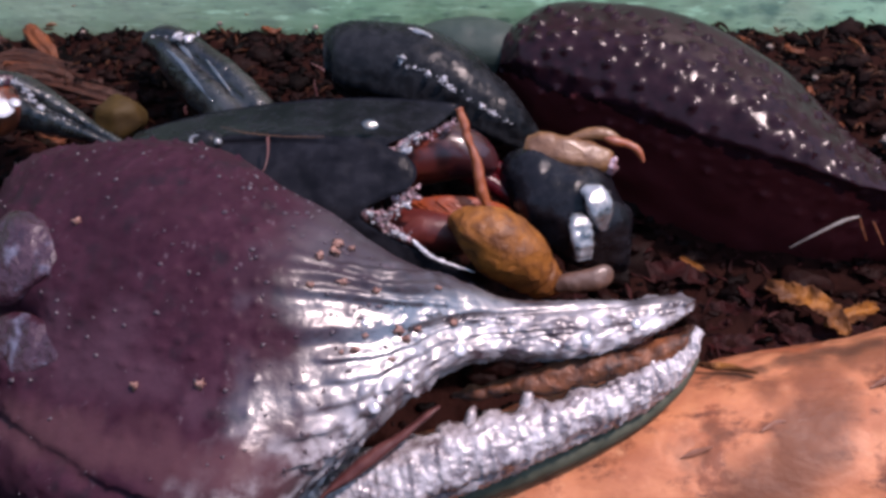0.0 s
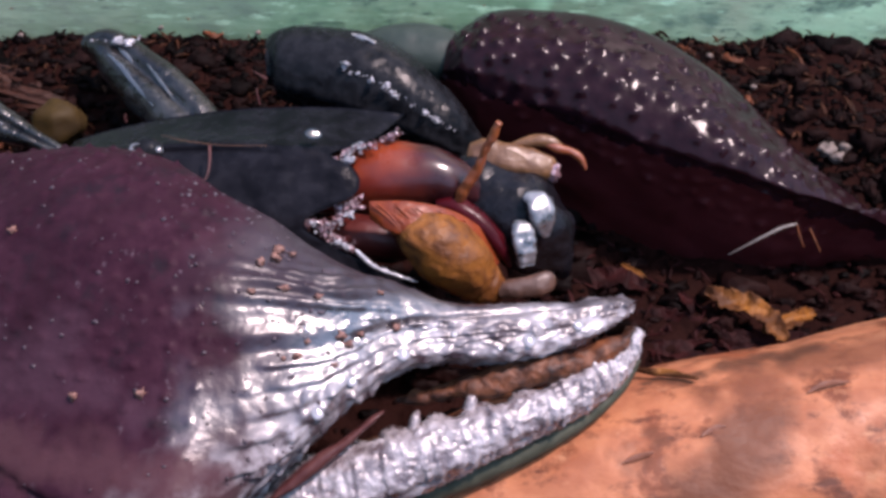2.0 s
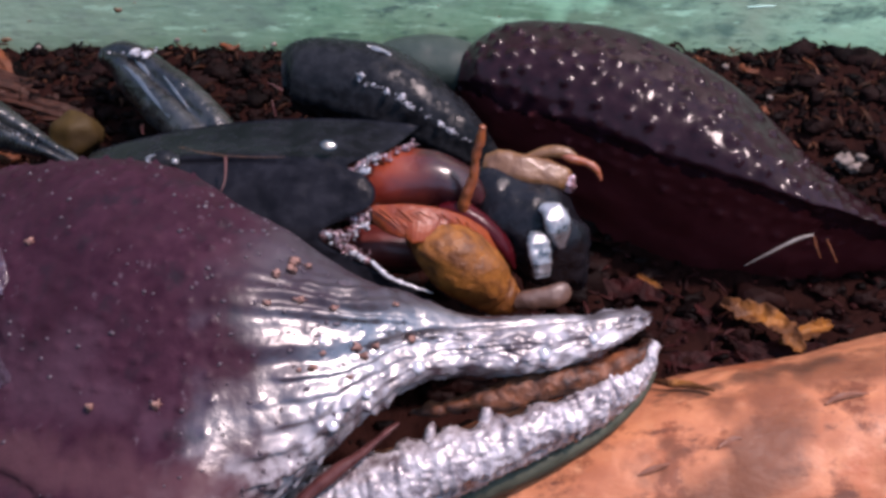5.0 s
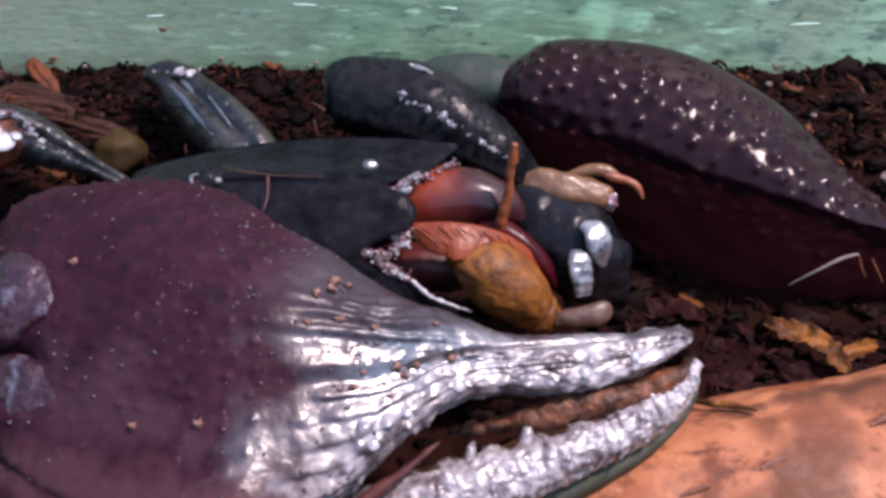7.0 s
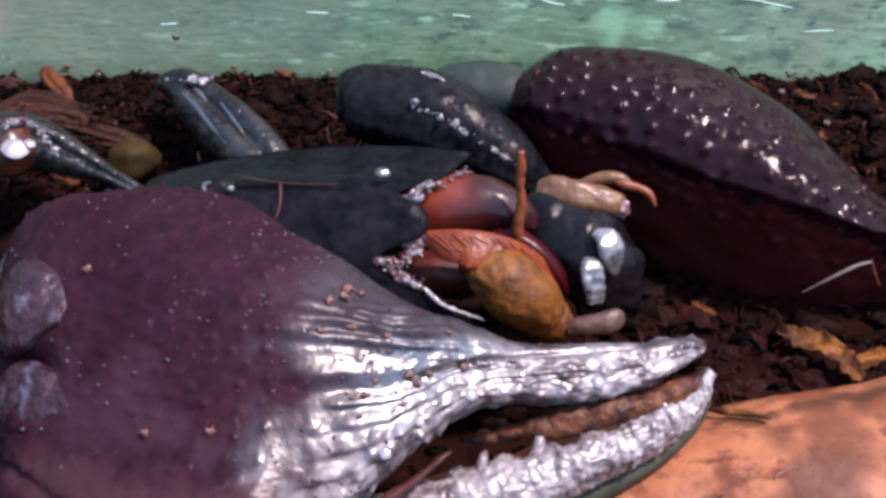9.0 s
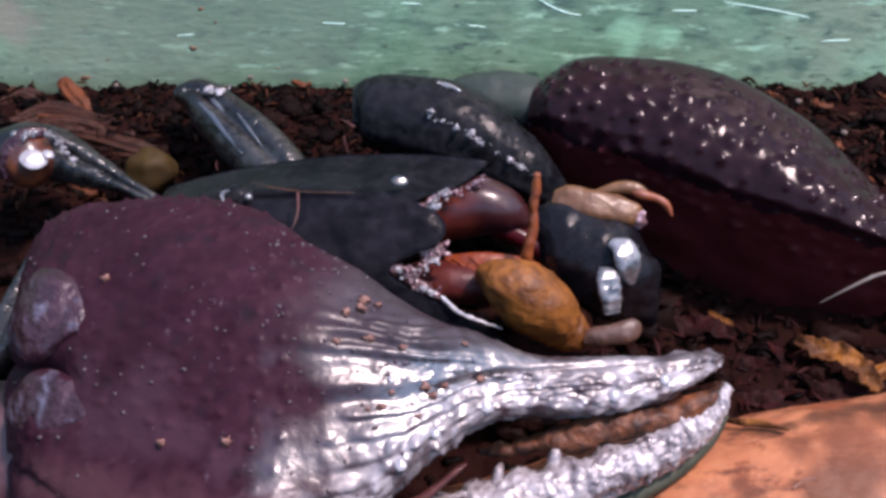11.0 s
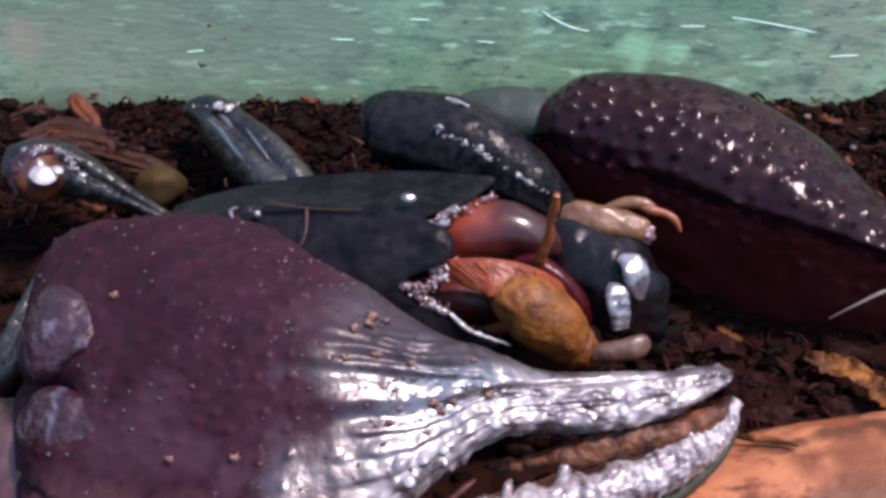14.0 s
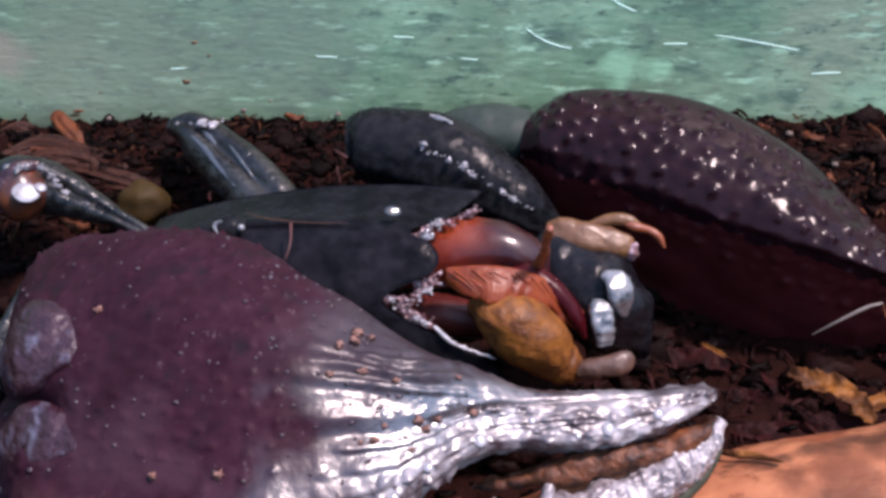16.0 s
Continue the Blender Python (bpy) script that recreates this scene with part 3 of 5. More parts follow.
def carapace_shape():
    """Domed shield; its front edge has a middle lobe and two side notches."""
    verts, faces = [], []
    nu, nv = 70, 60
    edge = np.array([((1.14, 3.78, 13.19)), ((-0.86, 1.04, 13.57)), ((-3.29, -0.6, 13.9)), ((-2.15, -1.49, 13.86)), ((-1.59, -2.35, 13.43)), ((-2.14, -3.18, 12.88)),
                     ((-4.89, -4.22, 11.98)), ((-3.26, -4.92, 10.72)), ((1.61, -6.03, 8.33)), ((4.17, -6.83, 4.7))], float)
    back = np.array([((-20.4, 5.5, 9.5)), ((-20.3, 2.8, 10.8)), ((-20.19, 1.63, 11.33)), ((-19.88, 0.66, 11.49)), ((-19.45, -1.08, 11.16)), ((-19.35, -2.63, 10.18)),
                     ((-19.4, -3.75, 8.78)), ((-19.57, -4.8, 6.74)), ((-19.95, -5.35, 4.06)), ((-20.71, -5.56, -0.39))], float)
    up = np.array(FACING)
    for i in range(nu + 1):
        s = i / nu
        for j in range(nv + 1):
            q = j / nv
            e, b = spline(edge, q), spline(back, q)
            p = b * (1 - s) + e * s
            p = p + np.array([0, 1, 1]) * 0.7071 * (1 - q) ** 2 * 1.35 * math.sin(math.pi * min(s * 0.95 + 0.02, 1.0)) ** 0.7
            d = 1.9 + 0.8 * math.sin(math.pi * s) ** 0.6
            d += 0.3 * math.exp(-((q - 0.2) / 0.06) ** 2) * ease(s, 0.05, 0.4)
            d -= 0.22 * math.exp(-((q - 0.27) / 0.03) ** 2) * ease(s, 0.1, 0.4) * ease(-s, -0.9, -0.6)
            d += 0.12 * noise.noise(Vector(p) * 0.5) + 0.05 * bumps(p, 0.9) * ease(s, 0.5, 1.0)
            verts.append(tuple(p + up * d))
    w = nv + 1
    for i in range(nu):
        for j in range(nv):
            faces.append((i * w + j + 1, (i + 1) * w + j + 1, (i + 1) * w + j, i * w + j))
    m = len(verts)
    verts += [tuple(np.array(v) - up * 1.3 + np.array([-0.4, 0, 0])) for v in verts]
    faces += [tuple(x + m for x in reversed(f)) for f in faces[:]]
    rim = [i * w for i in range(nu)] + [nu * w + j for j in range(nv)] + [i * w + nv for i in range(nu, 0, -1)] + [j for j in range(nv, 0, -1)]
    for k, a in enumerate(rim):
        b = rim[(k + 1) % len(rim)]
        faces.append((a + m, b + m, b, a))
    return verts, faces


BODY_AT = (-10.55, 1.08, 9.08)
body = part("carapace", carapace_shape(), SHIELD, scorpion, "smooth blue-black carapace", BODY_AT)
part("median_eye", dome((-4.37, -1.43, 16.61), 0.52, 0.08, (0.20, -0.43, 0.88), 16, 0.66), LENS, body, "glossy round black eye")
part("tubercle_bead", blob((-14.52, -0.61, 14.47), 1.1, 5, 0.12, 12, (1.1, 0.8, 0.8)), BLACK, body, "raised black tubercle")


# tan colour stands for the light reflected along this ridge
part("shield_ridge", tube([(-13.67, 0.18, 15.11), (-12.18, -0.82, 15.53), (-9.72, -1.31, 15.6), (-7.1, -1.71, 15.91)], [0.015, 0.028, 0.022, 0.012], 8, 30), TAN, body, "fine ridge line, its gleam painted tan")


def bead_row(points, count, size, seed, spread=0.13):
    rng = random.Random(seed)
    rows = np.array(points, float)
    out = []
    for k in range(count):
        p = spline(rows, rng.random()) + np.array([rng.gauss(0, spread) for _ in range(3)])
        grow = (rng.uniform(0.6, 1.9), rng.uniform(0.6, 1.4), rng.uniform(0.6, 1.4))
        out.append(blob(tuple(p), size * (0.3 + rng.expovariate(2.2)), k, 0.9, 6, grow))
    return join(out)


part("granular_rim", bead_row([(-3.84, -1.74, 15.02), (-2.87, -2.21, 14.84), (-2.03, -1.11, 15.1), (-0.83, -0.51, 14.84), (0.74, 0.99, 14.65)], 190, 0.085, 3, 0.15), PINK, body, "wet pinkish granules on the front edge")
part("granular_rim", bead_row([(-4.68, -5.4, 13.07), (-3.51, -5.35, 12.83), (-2.44, -4.57, 13.33), (-1.84, -3.87, 13.46)], 160, 0.085, 4, 0.16), PINK, body, "wet pinkish granules on the front edge")
part("granular_rim", bead_row([(-3.85, -5.43, 12.76), (-3.19, -5.84, 12.06), (-2, -6.17, 11.73)], 120, 0.09, 6, 0.18), PINK, body, "wet pinkish granules on the front edge")
# white glints of the rim, built as pale beads
for points, count, seed in (([(-3.82, -2.04, 15.29), (-2.85, -2.45, 15.16), (-2.12, -1.45, 15.32), (-1.34, -0.98, 15.22)], 18, 51), ([(-4.49, -5.73, 13.3), (-3.16, -5.71, 13.04), (-2.33, -4.85, 13.61)], 14, 52), ([(-3.24, -6.11, 12.35), (-2.66, -6.35, 12.11), (-2.09, -6.42, 12.04)], 10, 53)):
    part("rim_glint", bead_row(points, count * 2, 0.09, seed, 0.14), GLINT, body, "white glints among the pink granules, built as pale beads")
# the edge's white highlight, modelled as a pale strip
part("edge_gleam", loft([((-1.89, -6.52, 11.95), 0.1, 0.1), ((-0.98, -7.12, 11.35), 0.13, 0.10), ((0.2, -7.39, 10.8), 0.10, 0.10), ((1.83, -7.63, 10.27), 0.06, 0.06)], 40, 16, lambda s, a, p: 0.09 * noise.noise(Vector(p) * 3.5), (0.17, -0.44, 0.88), 3.0), GLINT, body, "wet highlight along the edge, built as a pale strip")


def studs(shape, nv, rings, columns, gap, radius, height, seed):
    """Raises pointed granules on a lofted body, among those rings and columns of its mesh, at least gap mm apart."""
    verts, faces = np.array(shape[0], float), shape[1]
    rng = random.Random(seed)
    placed = np.zeros((0, 3))
    for _ in range(9000):
        p = verts[rng.randint(*rings) * nv + rng.randint(*columns)]
        if len(placed) and np.min(np.sum((placed - p) ** 2, axis=1)) < gap * gap:
            continue
        placed = np.vstack([placed, p])
    tall = np.array([height * rng.uniform(0.5, 1.2) for _ in placed])
    n = len(verts) // nv
    moved_verts = verts.copy()
    for i in range(max(rings[0] - 6, 0), min(rings[1] + 6, n)):
        ring = verts[i * nv:(i + 1) * nv]
        out = ring - ring.mean(axis=0)
        out /= np.linalg.norm(out, axis=1)[:, None]
        d = np.sqrt(np.sum((ring[:, None, :] - placed[None, :, :]) ** 2, axis=2))
        lift = (tall[None, :] * np.clip(1 - d / radius, 0, 1) ** 1.4).max(axis=1)
        moved_verts[i * nv:(i + 1) * nv] = ring + out * lift[:, None]
    return [tuple(v) for v in moved_verts], faces


def seat(shape, c, sink=0.0):
    """The point c moved along the line of sight on to the upper skin of a body."""
    v = np.array(shape[0], float)
    f, u = np.array(FACING), np.array(UP)
    off = (v[:, 0] - c[0]) ** 2 + (v @ u - np.dot(c, u)) ** 2
    top = (v @ f)[off < max(0.04, off.min() * 1.5)].max()
    return tuple(np.array(c) + f * (top - sink - np.dot(c, f)))


# claw nearest the lens: broad hand whose ridges run on into the fixed finger
# folds: crest (x, up), width of the upper flank, of the lower one, slope, where it begins and where it fades, mm
FOLDS = (
    (((-10.42, 2.37), (-6.98, 2.37), (-4.69, 2.08), (-2.4, 1.85), (-0.11, 1.68), (3.32, 1.56)), 0.74, 0.40, 0.06, (-7.56, -5.27), (-1.83, 0.46)),
    (((-10.42, -0.04), (-6.41, -0.04), (-3.84, 0.07), (-1.83, 0.36), (-0.11, 0.82), (1.89, 1.19), (4.18, 1.39), (12.19, 1.45)), 1.60, 1.05, 0.17, (-10.4, -7.6), (0.46, 6.18)),
    (((-10.42, -1.76), (-4.69, -1.73), (-2.98, -1.64), (-1.83, -1.18), (-0.69, -0.47), (0.46, 0.13), (2.46, 0.79), (5.04, 0.99), (12.19, 1.11)), 0.66, 0.34, 0.26, (-6.98, -5.27), (-2.69, 3.32)),
    (((-10.42, -3.19), (-6.98, -3.1), (-5.27, -2.99), (-3.55, -2.76), (-2.4, -2.33), (-1.26, -1.76), (0.46, -0.96), (2.46, -0.33), (12.19, 0.59)), 0.85, 0.36, 0.25, (-7.84, -6.13), (-2.4, 1.03)),
    (((-10.42, -4.62), (-6.41, -4.39), (-4.69, -4.13), (-2.98, -3.62), (-1.26, -2.84), (0.46, -1.9), (2.46, -1.07), (12.19, 0.19)), 1.03, 0.34, 0.23, (-8.13, -6.41), (-2.4, 2.18)),
    (((-10.42, -6.05), (-6.41, -5.65), (-4.12, -5.13), (-2.4, -4.45), (-0.69, -3.47), (1.03, -2.47), (12.19, -0.33)), 1.00, 0.36, 0.29, (-8.7, -6.98), (-2.4, 2.18)),
    (((-10.42, -7.63), (-6.41, -7.02), (-4.12, -6.39), (-2.4, -5.59), (-0.69, -4.62), (12.19, -1.47)), 0.95, 0.36, 0.36, (-8.99, -7.56), (-2.69, 0.46)),
    (((-0.12, 0.0), (1.39, 0.39), (2.6, 0.7), (5.32, 0.91), (8.95, 1.12), (12.89, 1.33)), 0.50, 0.36, 0.95, (-0.12, 2.24), (8.5, 11.5)),
    (((-0.18, -1.45), (2.0, -0.73), (4.27, -0.33), (8.71, -0.18), (12.86, 0.48)), 0.60, 0.30, 0.45, (-0.12, 2.24), (8.5, 11.5)))
# crease along the lower side of the hand: x, up
CREASE = tuple(zip((-24.16, -5.65), (-22.44, -6.11), (-20.15, -6.68), (-17.86, -7.37), (-15.0, -8.05), (-12.14, -8.63), (-9.27, -8.86)))
# groove under the upper edge of the finger: x, up
GROOVE = tuple(zip((-2.54, -0.73), (-0.12, 0.24), (1.39, 0.61), (3.51, 0.85), (6.53, 1.03), (9.56, 1.27), (12.89, 1.63)))
FOLD_LINES = [(*zip(*f[0]), *f[1:]) for f in FOLDS]


def wet_ridges(p):
    """Long folds with a gentle upper flank and a steep lower one, in mm."""
    v = Vector(p)
    x, up = p[0], v.dot(UP) + 0.14 * noise.noise(v * 0.45) + 0.07 * noise.noise(v * 1.3)
    total = 0.0
    for k, (xs, ups, rise, drop, slope, begins, fades) in enumerate(FOLD_LINES):
        over = up - float(np.interp(x, xs, ups))
        if over > rise or over < -drop:
            continue
        uneven = noise.noise(Vector((x * 0.55, k * 7.3, 0.0)))
        tall = slope * rise * (0.85 + 0.5 * uneven) * ease(x + 1.2 * uneven, *begins) * (1 - 0.8 * ease(x, *fades))
        total += tall * ((1 - over / rise) ** 1.25 if over > 0 else 1 - ease(-over / drop, 0.0, 1.0))
    return total


def hand_shape(s, a, p):
    v = Vector(p)
    front = ease(p[0] + 2.4 * noise.noise(v * 0.35) - 1.5 * ease(-v.dot(UP), -0.5, 1.6), -9.5, -6.0)
    finger = ease(p[0], -3.0, 3.0)
    d = 0.20 * noise.noise(v * 0.22) * (1 - finger) + 0.05 * noise.noise(v * 1.1)
    if front and math.sin(a) > -0.5:
        low = ease(-v.dot(UP), 2.2, 4.5) * (1 - finger)
        d += (1 - 0.45 * finger) * wet_ridges(p)
        d += front * ((0.015 + 0.60 * low + 0.30 * finger) * bumps(p, 1.05, 4.0) + (0.07 + 0.13 * finger) * bumps(p, 0.5, 1.0)) * (0.75 + 0.9 * noise.noise(v * 0.45)) * ease(a, 0.95, 1.3)
    d += (0.42 + 0.2 * ease(p[0], -4.0, 0.0)) * math.exp(-((v.dot(UP) - 2.6 - 0.3 * ease(p[0], -3.0, 1.0)) / 1.3) ** 2) * ease(p[0], -11.0, -8.0) * (1 - ease(p[0], 2.0, 6.0))
    d -= 1.45 * ease(p[0], -13.0, -1.0) * (1 - 0.6 * ease(p[0], -1.0, 7.0))
    above = v.dot(UP)
    d -= 0.55 * math.exp(-((above + 0.15 * noise.noise(v * 0.5) - float(np.interp(p[0], *CREASE))) / 0.30) ** 2) * (1 - ease(p[0], -13.0, -9.0))
    d -= 0.42 * math.exp(-((above + 0.06 * noise.noise(v * 0.8) - float(np.interp(p[0], *GROOVE))) / 0.24) ** 2) * ease(p[0], -2.5, 1.5) * (1 - ease(p[0], 9.0, 12.0))
    if 1.6 < above < 5.2 and -9.5 < p[0] < 2.0:
        streak = math.sin(2 * math.pi * (above + 0.30 * (p[0] + 4) * ease(p[0], -7.0, -1.0)) / 0.72 + 2.4 * noise.noise(v * 0.5))
        d += 0.008 * streak * ease(above, 1.6, 2.2) * (1 - ease(above, 3.6, 5.2)) * ease(p[0], -9.5, -6.0) * (1 - ease(p[0], -1.0, 2.0))
    # two lobes at the wrist with a cleft between them
    up = (p[1] + p[2] - 8.0) * 0.7071
    fold = ease(p[0], -9.5, -5.5) * (1 - finger) * ease(up, -4.6, -3.8) * (1 - ease(up, -2.4, -1.2))
    d += 0.10 * fold * math.sin(up * 7.0 + 0.5 * p[0] + 2.2 * noise.noise(v * 0.4)) + 0.14 * fold * noise.noise(v * 1.2)
    d += 1.4 * math.exp(-((p[0] + 24.6) / 2.6) ** 2 - ((up + 3.0) / 2.5) ** 2) + 1.1 * math.exp(-((p[0] + 24.4) / 2.5) ** 2 - ((up + 8.6) / 1.7) ** 2)
    d -= 1.3 * math.exp(-((up + 6.1) / 0.55) ** 2) * ease(-p[0], 20.5, 25.0)
    d += 0.15 * noise.noise(v * 0.9) * ease(-p[0], 20.0, 23.0)
    d += 2.2 * math.exp(-((up + 13.6) / 2.6) ** 2) * ease(-p[0], 7.0, 11.0) * (1 - ease(-p[0], 24.0, 27.0))
    d += 0.010 * math.sin(p[0] * 8.0 + 2 * noise.noise(v * 0.5)) * math.exp(-((p[0] + 10.2) / 1.3) ** 2 - ((up + 7.0) / 2.2) ** 2)
    d += finger * 0.25 * max(0.0, math.cos(a - math.pi)) ** 4 * math.sin(p[0] * 3.2) * (1 - s)
    return d


def split(shape, x):
    """The two halves of a body, cut across at x."""
    verts, faces = shape
    out = []
    for side in (-1, 1):
        keep = [f for f in faces if (sum(verts[i][0] for i in f) / len(f) - x) * side > 0]
        used = sorted({i for f in keep for i in f})
        index = {v: k for k, v in enumerate(used)}
        out.append(([verts[i] for i in used], [tuple(index[i] for i in f) for f in keep]))
    return out


CLAW_AT = (-4.17, -14.45, 11.94)
whole = loft([((-28.12, -7.84, 8.08), 3.8, 0.8), ((-27.55, -8.15, 8.33), 6.53, 1.8), ((-26.31, -8.59, 8.74), 8.35, 3.2), ((-23.76, -10.04, 8.99), 10.19, 4.8), ((-19.03, -11.7, 10.16), 11.08, 6.0),
                          ((-13.74, -13.43, 11.26), 11.18, 6.2), ((-10.33, -14.74, 12.21), 10.02, 5.7), ((-8.7, -15.21, 12.59), 9.19, 5.3), ((-7.13, -15.32, 13.04), 8.41, 4.9), ((-5.6, -15.12, 13.25), 7.52, 4.6), ((-4.06, -15.11, 13.68), 6.43, 4.2),
                          ((-2.55, -14.89, 13.90), 5.33, 3.8), ((-1.34, -14.70, 13.81), 4.51, 3.4), ((0.49, -14.32, 13.62), 3.48, 2.8), ((2.66, -14.0, 13.09), 2.5, 2.4), ((5.16, -13.75, 12.77), 2.2, 2.2),
                          ((8.32, -13.3, 12.52), 2.1, 2.0), ((10.91, -12.6, 12.52), 1.72, 1.7), ((12.87, -11.9, 12.64), 1.32, 1.25), ((13.9, -11.5, 12.66), 0.85, 0.8), ((14.15, -11.37, 12.7), 0.45, 0.4)], 360, 400, hand_shape, (0.0, -0.53, 0.848), (2.1, 4.4), 90, (1, 0, 0))
whole = studs(whole, 400, (30, 128), (12, 177), 1.10, 0.36, 0.24, 41)
hand, fixed = split(whole, -1.2)


def grains(shape, nv, rings, columns, count, size, seed):
    """Small granules half sunk in the skin of a lofted body."""
    rng = random.Random(seed)
    out = []
    for k in range(count):
        p = shape[0][rng.randint(*rings) * nv + rng.randint(*columns)]
        out.append(blob(p, size * rng.uniform(0.4, 1.5), k, 0.6, 5, (rng.uniform(0.7, 1.6), 1.0, 0.8)))
    return join(out)


# red-brown underside of the hand, lightened to stand for its sheen
for c, r in (((-23.59, -21.01, 12.93), 1.5), ((-21.87, -21.17, 12.77), 1.7), ((-20.01, -21.25, 12.69), 1.5), ((-18.15, -21.49, 12.45), 1.8), ((-16.14, -21.41, 12.53), 1.5), ((-14.14, -21.78, 12.17), 1.9), ((-12.14, -21.86, 12.08), 1.6), ((-10.13, -22.06, 11.88), 1.8), ((-8.42, -22.36, 11.58), 1.6)):
    patch(CLAW, (0.048, 0.0195, 0.0235), Vector(seat(whole, c)) - Vector(CLAW_AT), r)
# broad lavender sheen on the hand, put into the colour
for x, up in ((-24.2, -3.0), (-22.2, -3.6), (-19.8, -3.9), (-17.4, -4.2), (-15.0, -4.6), (-12.6, -5.2), (-21.0, -1.4), (-17.0, -2.2)):
    patch(CLAW, (0.041, 0.0175, 0.0265), Vector(seat(whole, tuple(Vector((x, 0, 0)) + UP * (up + 1.5) + FACING * 24))) - Vector(CLAW_AT), 1.5 + 0.4 * math.sin(x * 2.1))
claw = part("claw", hand, CLAW, scorpion, "broad plum-black ridged claw hand", CLAW_AT)
tagged(part("granulation", grains(whole, 400, (40, 190), (15, 190), 300, 0.085, 17), GRAIN, claw, "granules scattered over the hand, paler for their glints"), kind="stuff")
def lobe_ripple(c):
    return lambda s, a, p: 0.035 * math.sin(4.5 * (Vector(p) - Vector(c)).length + 3.0 * noise.noise(Vector(p) * 0.7)) + 0.22 * noise.noise(Vector(p) * 0.4)


for rows in ((((-26.78, -9.35, 12.8), 0.58, 0.22), ((-25.74, -9.21, 12.93), 2.08, 0.77), ((-24.18, -9.07, 13.07), 2.73, 1.01), ((-22.62, -9.16, 12.98), 2.21, 0.82), ((-21.32, -9.35, 12.8), 0.46, 0.17)), (((-26.26, -12.7, 9.44), 0.46, 0.17), ((-25.09, -12.61, 9.53), 1.50, 0.55), ((-23.53, -12.52, 9.62), 1.89, 0.70), ((-21.84, -12.56, 9.58), 1.50, 0.55), ((-20.6, -12.7, 9.44), 0.33, 0.12))):
    bed = [(seat(whole, c, h * 0.72), w, h) for c, w, h in rows]
    part("wrist_lobe", loft(bed, 60, 60, lobe_ripple(bed[2][0]), (0.17, -0.5, 0.85), 2.4, 8), LOBE, claw, "rounded wrist lobe with a painted blue-grey sheen")
part("wrist_segment", loft([((-39.47, -11.2, 1.05), 2.5, 2.4), ((-35.19, -12.2, 2.16), 4.56, 3.6), ((-30.53, -12.73, 3.19), 5.18, 4.2), ((-26.86, -12.96, 3.81), 4.8, 4.4), ((-23.71, -12.96, 4.09), 3.08, 3.2), ((-22.35, -12.96, 4.09), 1.03, 1.2)], 60, 60,
                            lambda s, a, p: 0.25 * noise.noise(Vector(p) * 0.35) + 0.06 * noise.noise(Vector(p) * 1.4)), PLUM, claw, "plum-brown wrist segment")
part("fixed_finger", fixed, CLAW, claw, "wrinkled grey glossy fixed finger", CLAW_AT)


TEETH = ((4.53, (-16.8, 9.9), 0.42), (1.42, (-17.8, 9.5), 0.36))


# pale tone of the tubercles stands for their glints
for c, r in (((7.71, -15.36, 13.99), 0.42), ((0.81, -17.38, 15.23), 0.40), ((10.52, -14.1, 13.84), 0.34), ((-3.51, -20.48, 14.53), 0.36), ((-1.82, -19.08, 15.23), 0.3), ((3.58, -15.83, 15.08), 0.22), ((6.05, -15.66, 13.83), 0.2), ((-4.1, -17.16, 17.14), 0.24)):
    part("tubercle", dome(seat(whole, c, 0.02), r * 0.95, r * 0.4, (0.17, -0.44, 0.88), 10), GLINT, claw, "glassy round tubercle")


def finger_shape(s, a, p):
    v = Vector(p)
    d = 0.14 * noise.noise(v * 0.7) + 0.14 * bumps(p, 0.8, 2.0) * (0.5 + 0.8 * noise.noise(v * 0.5)) * ease(math.sin(a), -0.3, 0.4)
    d -= 0.25 * math.exp(-((a - 2.45) / 0.12) ** 2) * (1 - s)
    d += 0.30 * max(0.0, math.cos(a)) ** 4 * math.sin(p[0] * 2.6 + 1.0) * math.sin(math.pi * s)
    d += 0.17 * noise.noise(Vector((p[0] * 3.4 + p[1], p[1] * 0.8, p[2] * 0.8))) * ease(math.sin(a), 0.0, 0.5) + 0.20 * bumps(p, 0.42, 5.0)
    return d


movable = loft([((-7.07, -20.07, 4.9), 1.77, 2.4), ((-3.87, -19.84, 6.26), 2.12, 2.6), ((-0.12, -19.14, 7.53), 1.92, 2.5), ((3.61, -18.1, 8.28), 1.68, 2.2),
                             ((7.38, -16.85, 8.97), 1.31, 1.9), ((10.58, -15.55, 9.7), 1.16, 1.6), ((13.05, -13.88, 10.52), 0.89, 1.1), ((14.34, -12.41, 11.43), 0.26, 0.5)], 220, 130, finger_shape, (0.12, -0.5, 0.86), 2.6, 20)
part("movable_finger", movable, FINGER, claw, "granular grey movable finger with fine spines")
for px, py, w in TEETH:
    part("tooth", loft([((px, py[0], py[1]), w, 0.5), ((px + 0.15, py[0] + 0.45, py[1] + 0.45), w * 0.8, 0.45), ((px + 0.3, py[0] + 0.72, py[1] + 0.72), 0.10, 0.12)], 12, 14, None, (0.12, -0.5, 0.86)), FINGER, claw, "blunt finger tooth")
part("finger_keel", loft([((-0.76, -19.75, 4.37), 0.64, 1.2), ((3.05, -18.78, 5.63), 0.89, 1.5), ((7.52, -17.32, 6.81), 0.83, 1.4), ((10.76, -15.86, 7.69), 0.7, 1.2), ((13.08, -14.42, 8.57), 0.52, 0.9), ((14.48, -13.04, 9.66), 0.19, 0.4)], 60, 28,
                         lambda s, a, p: 0.05 * noise.noise(Vector(p))), KEEL, claw, "smooth dark grey-green lower keel")
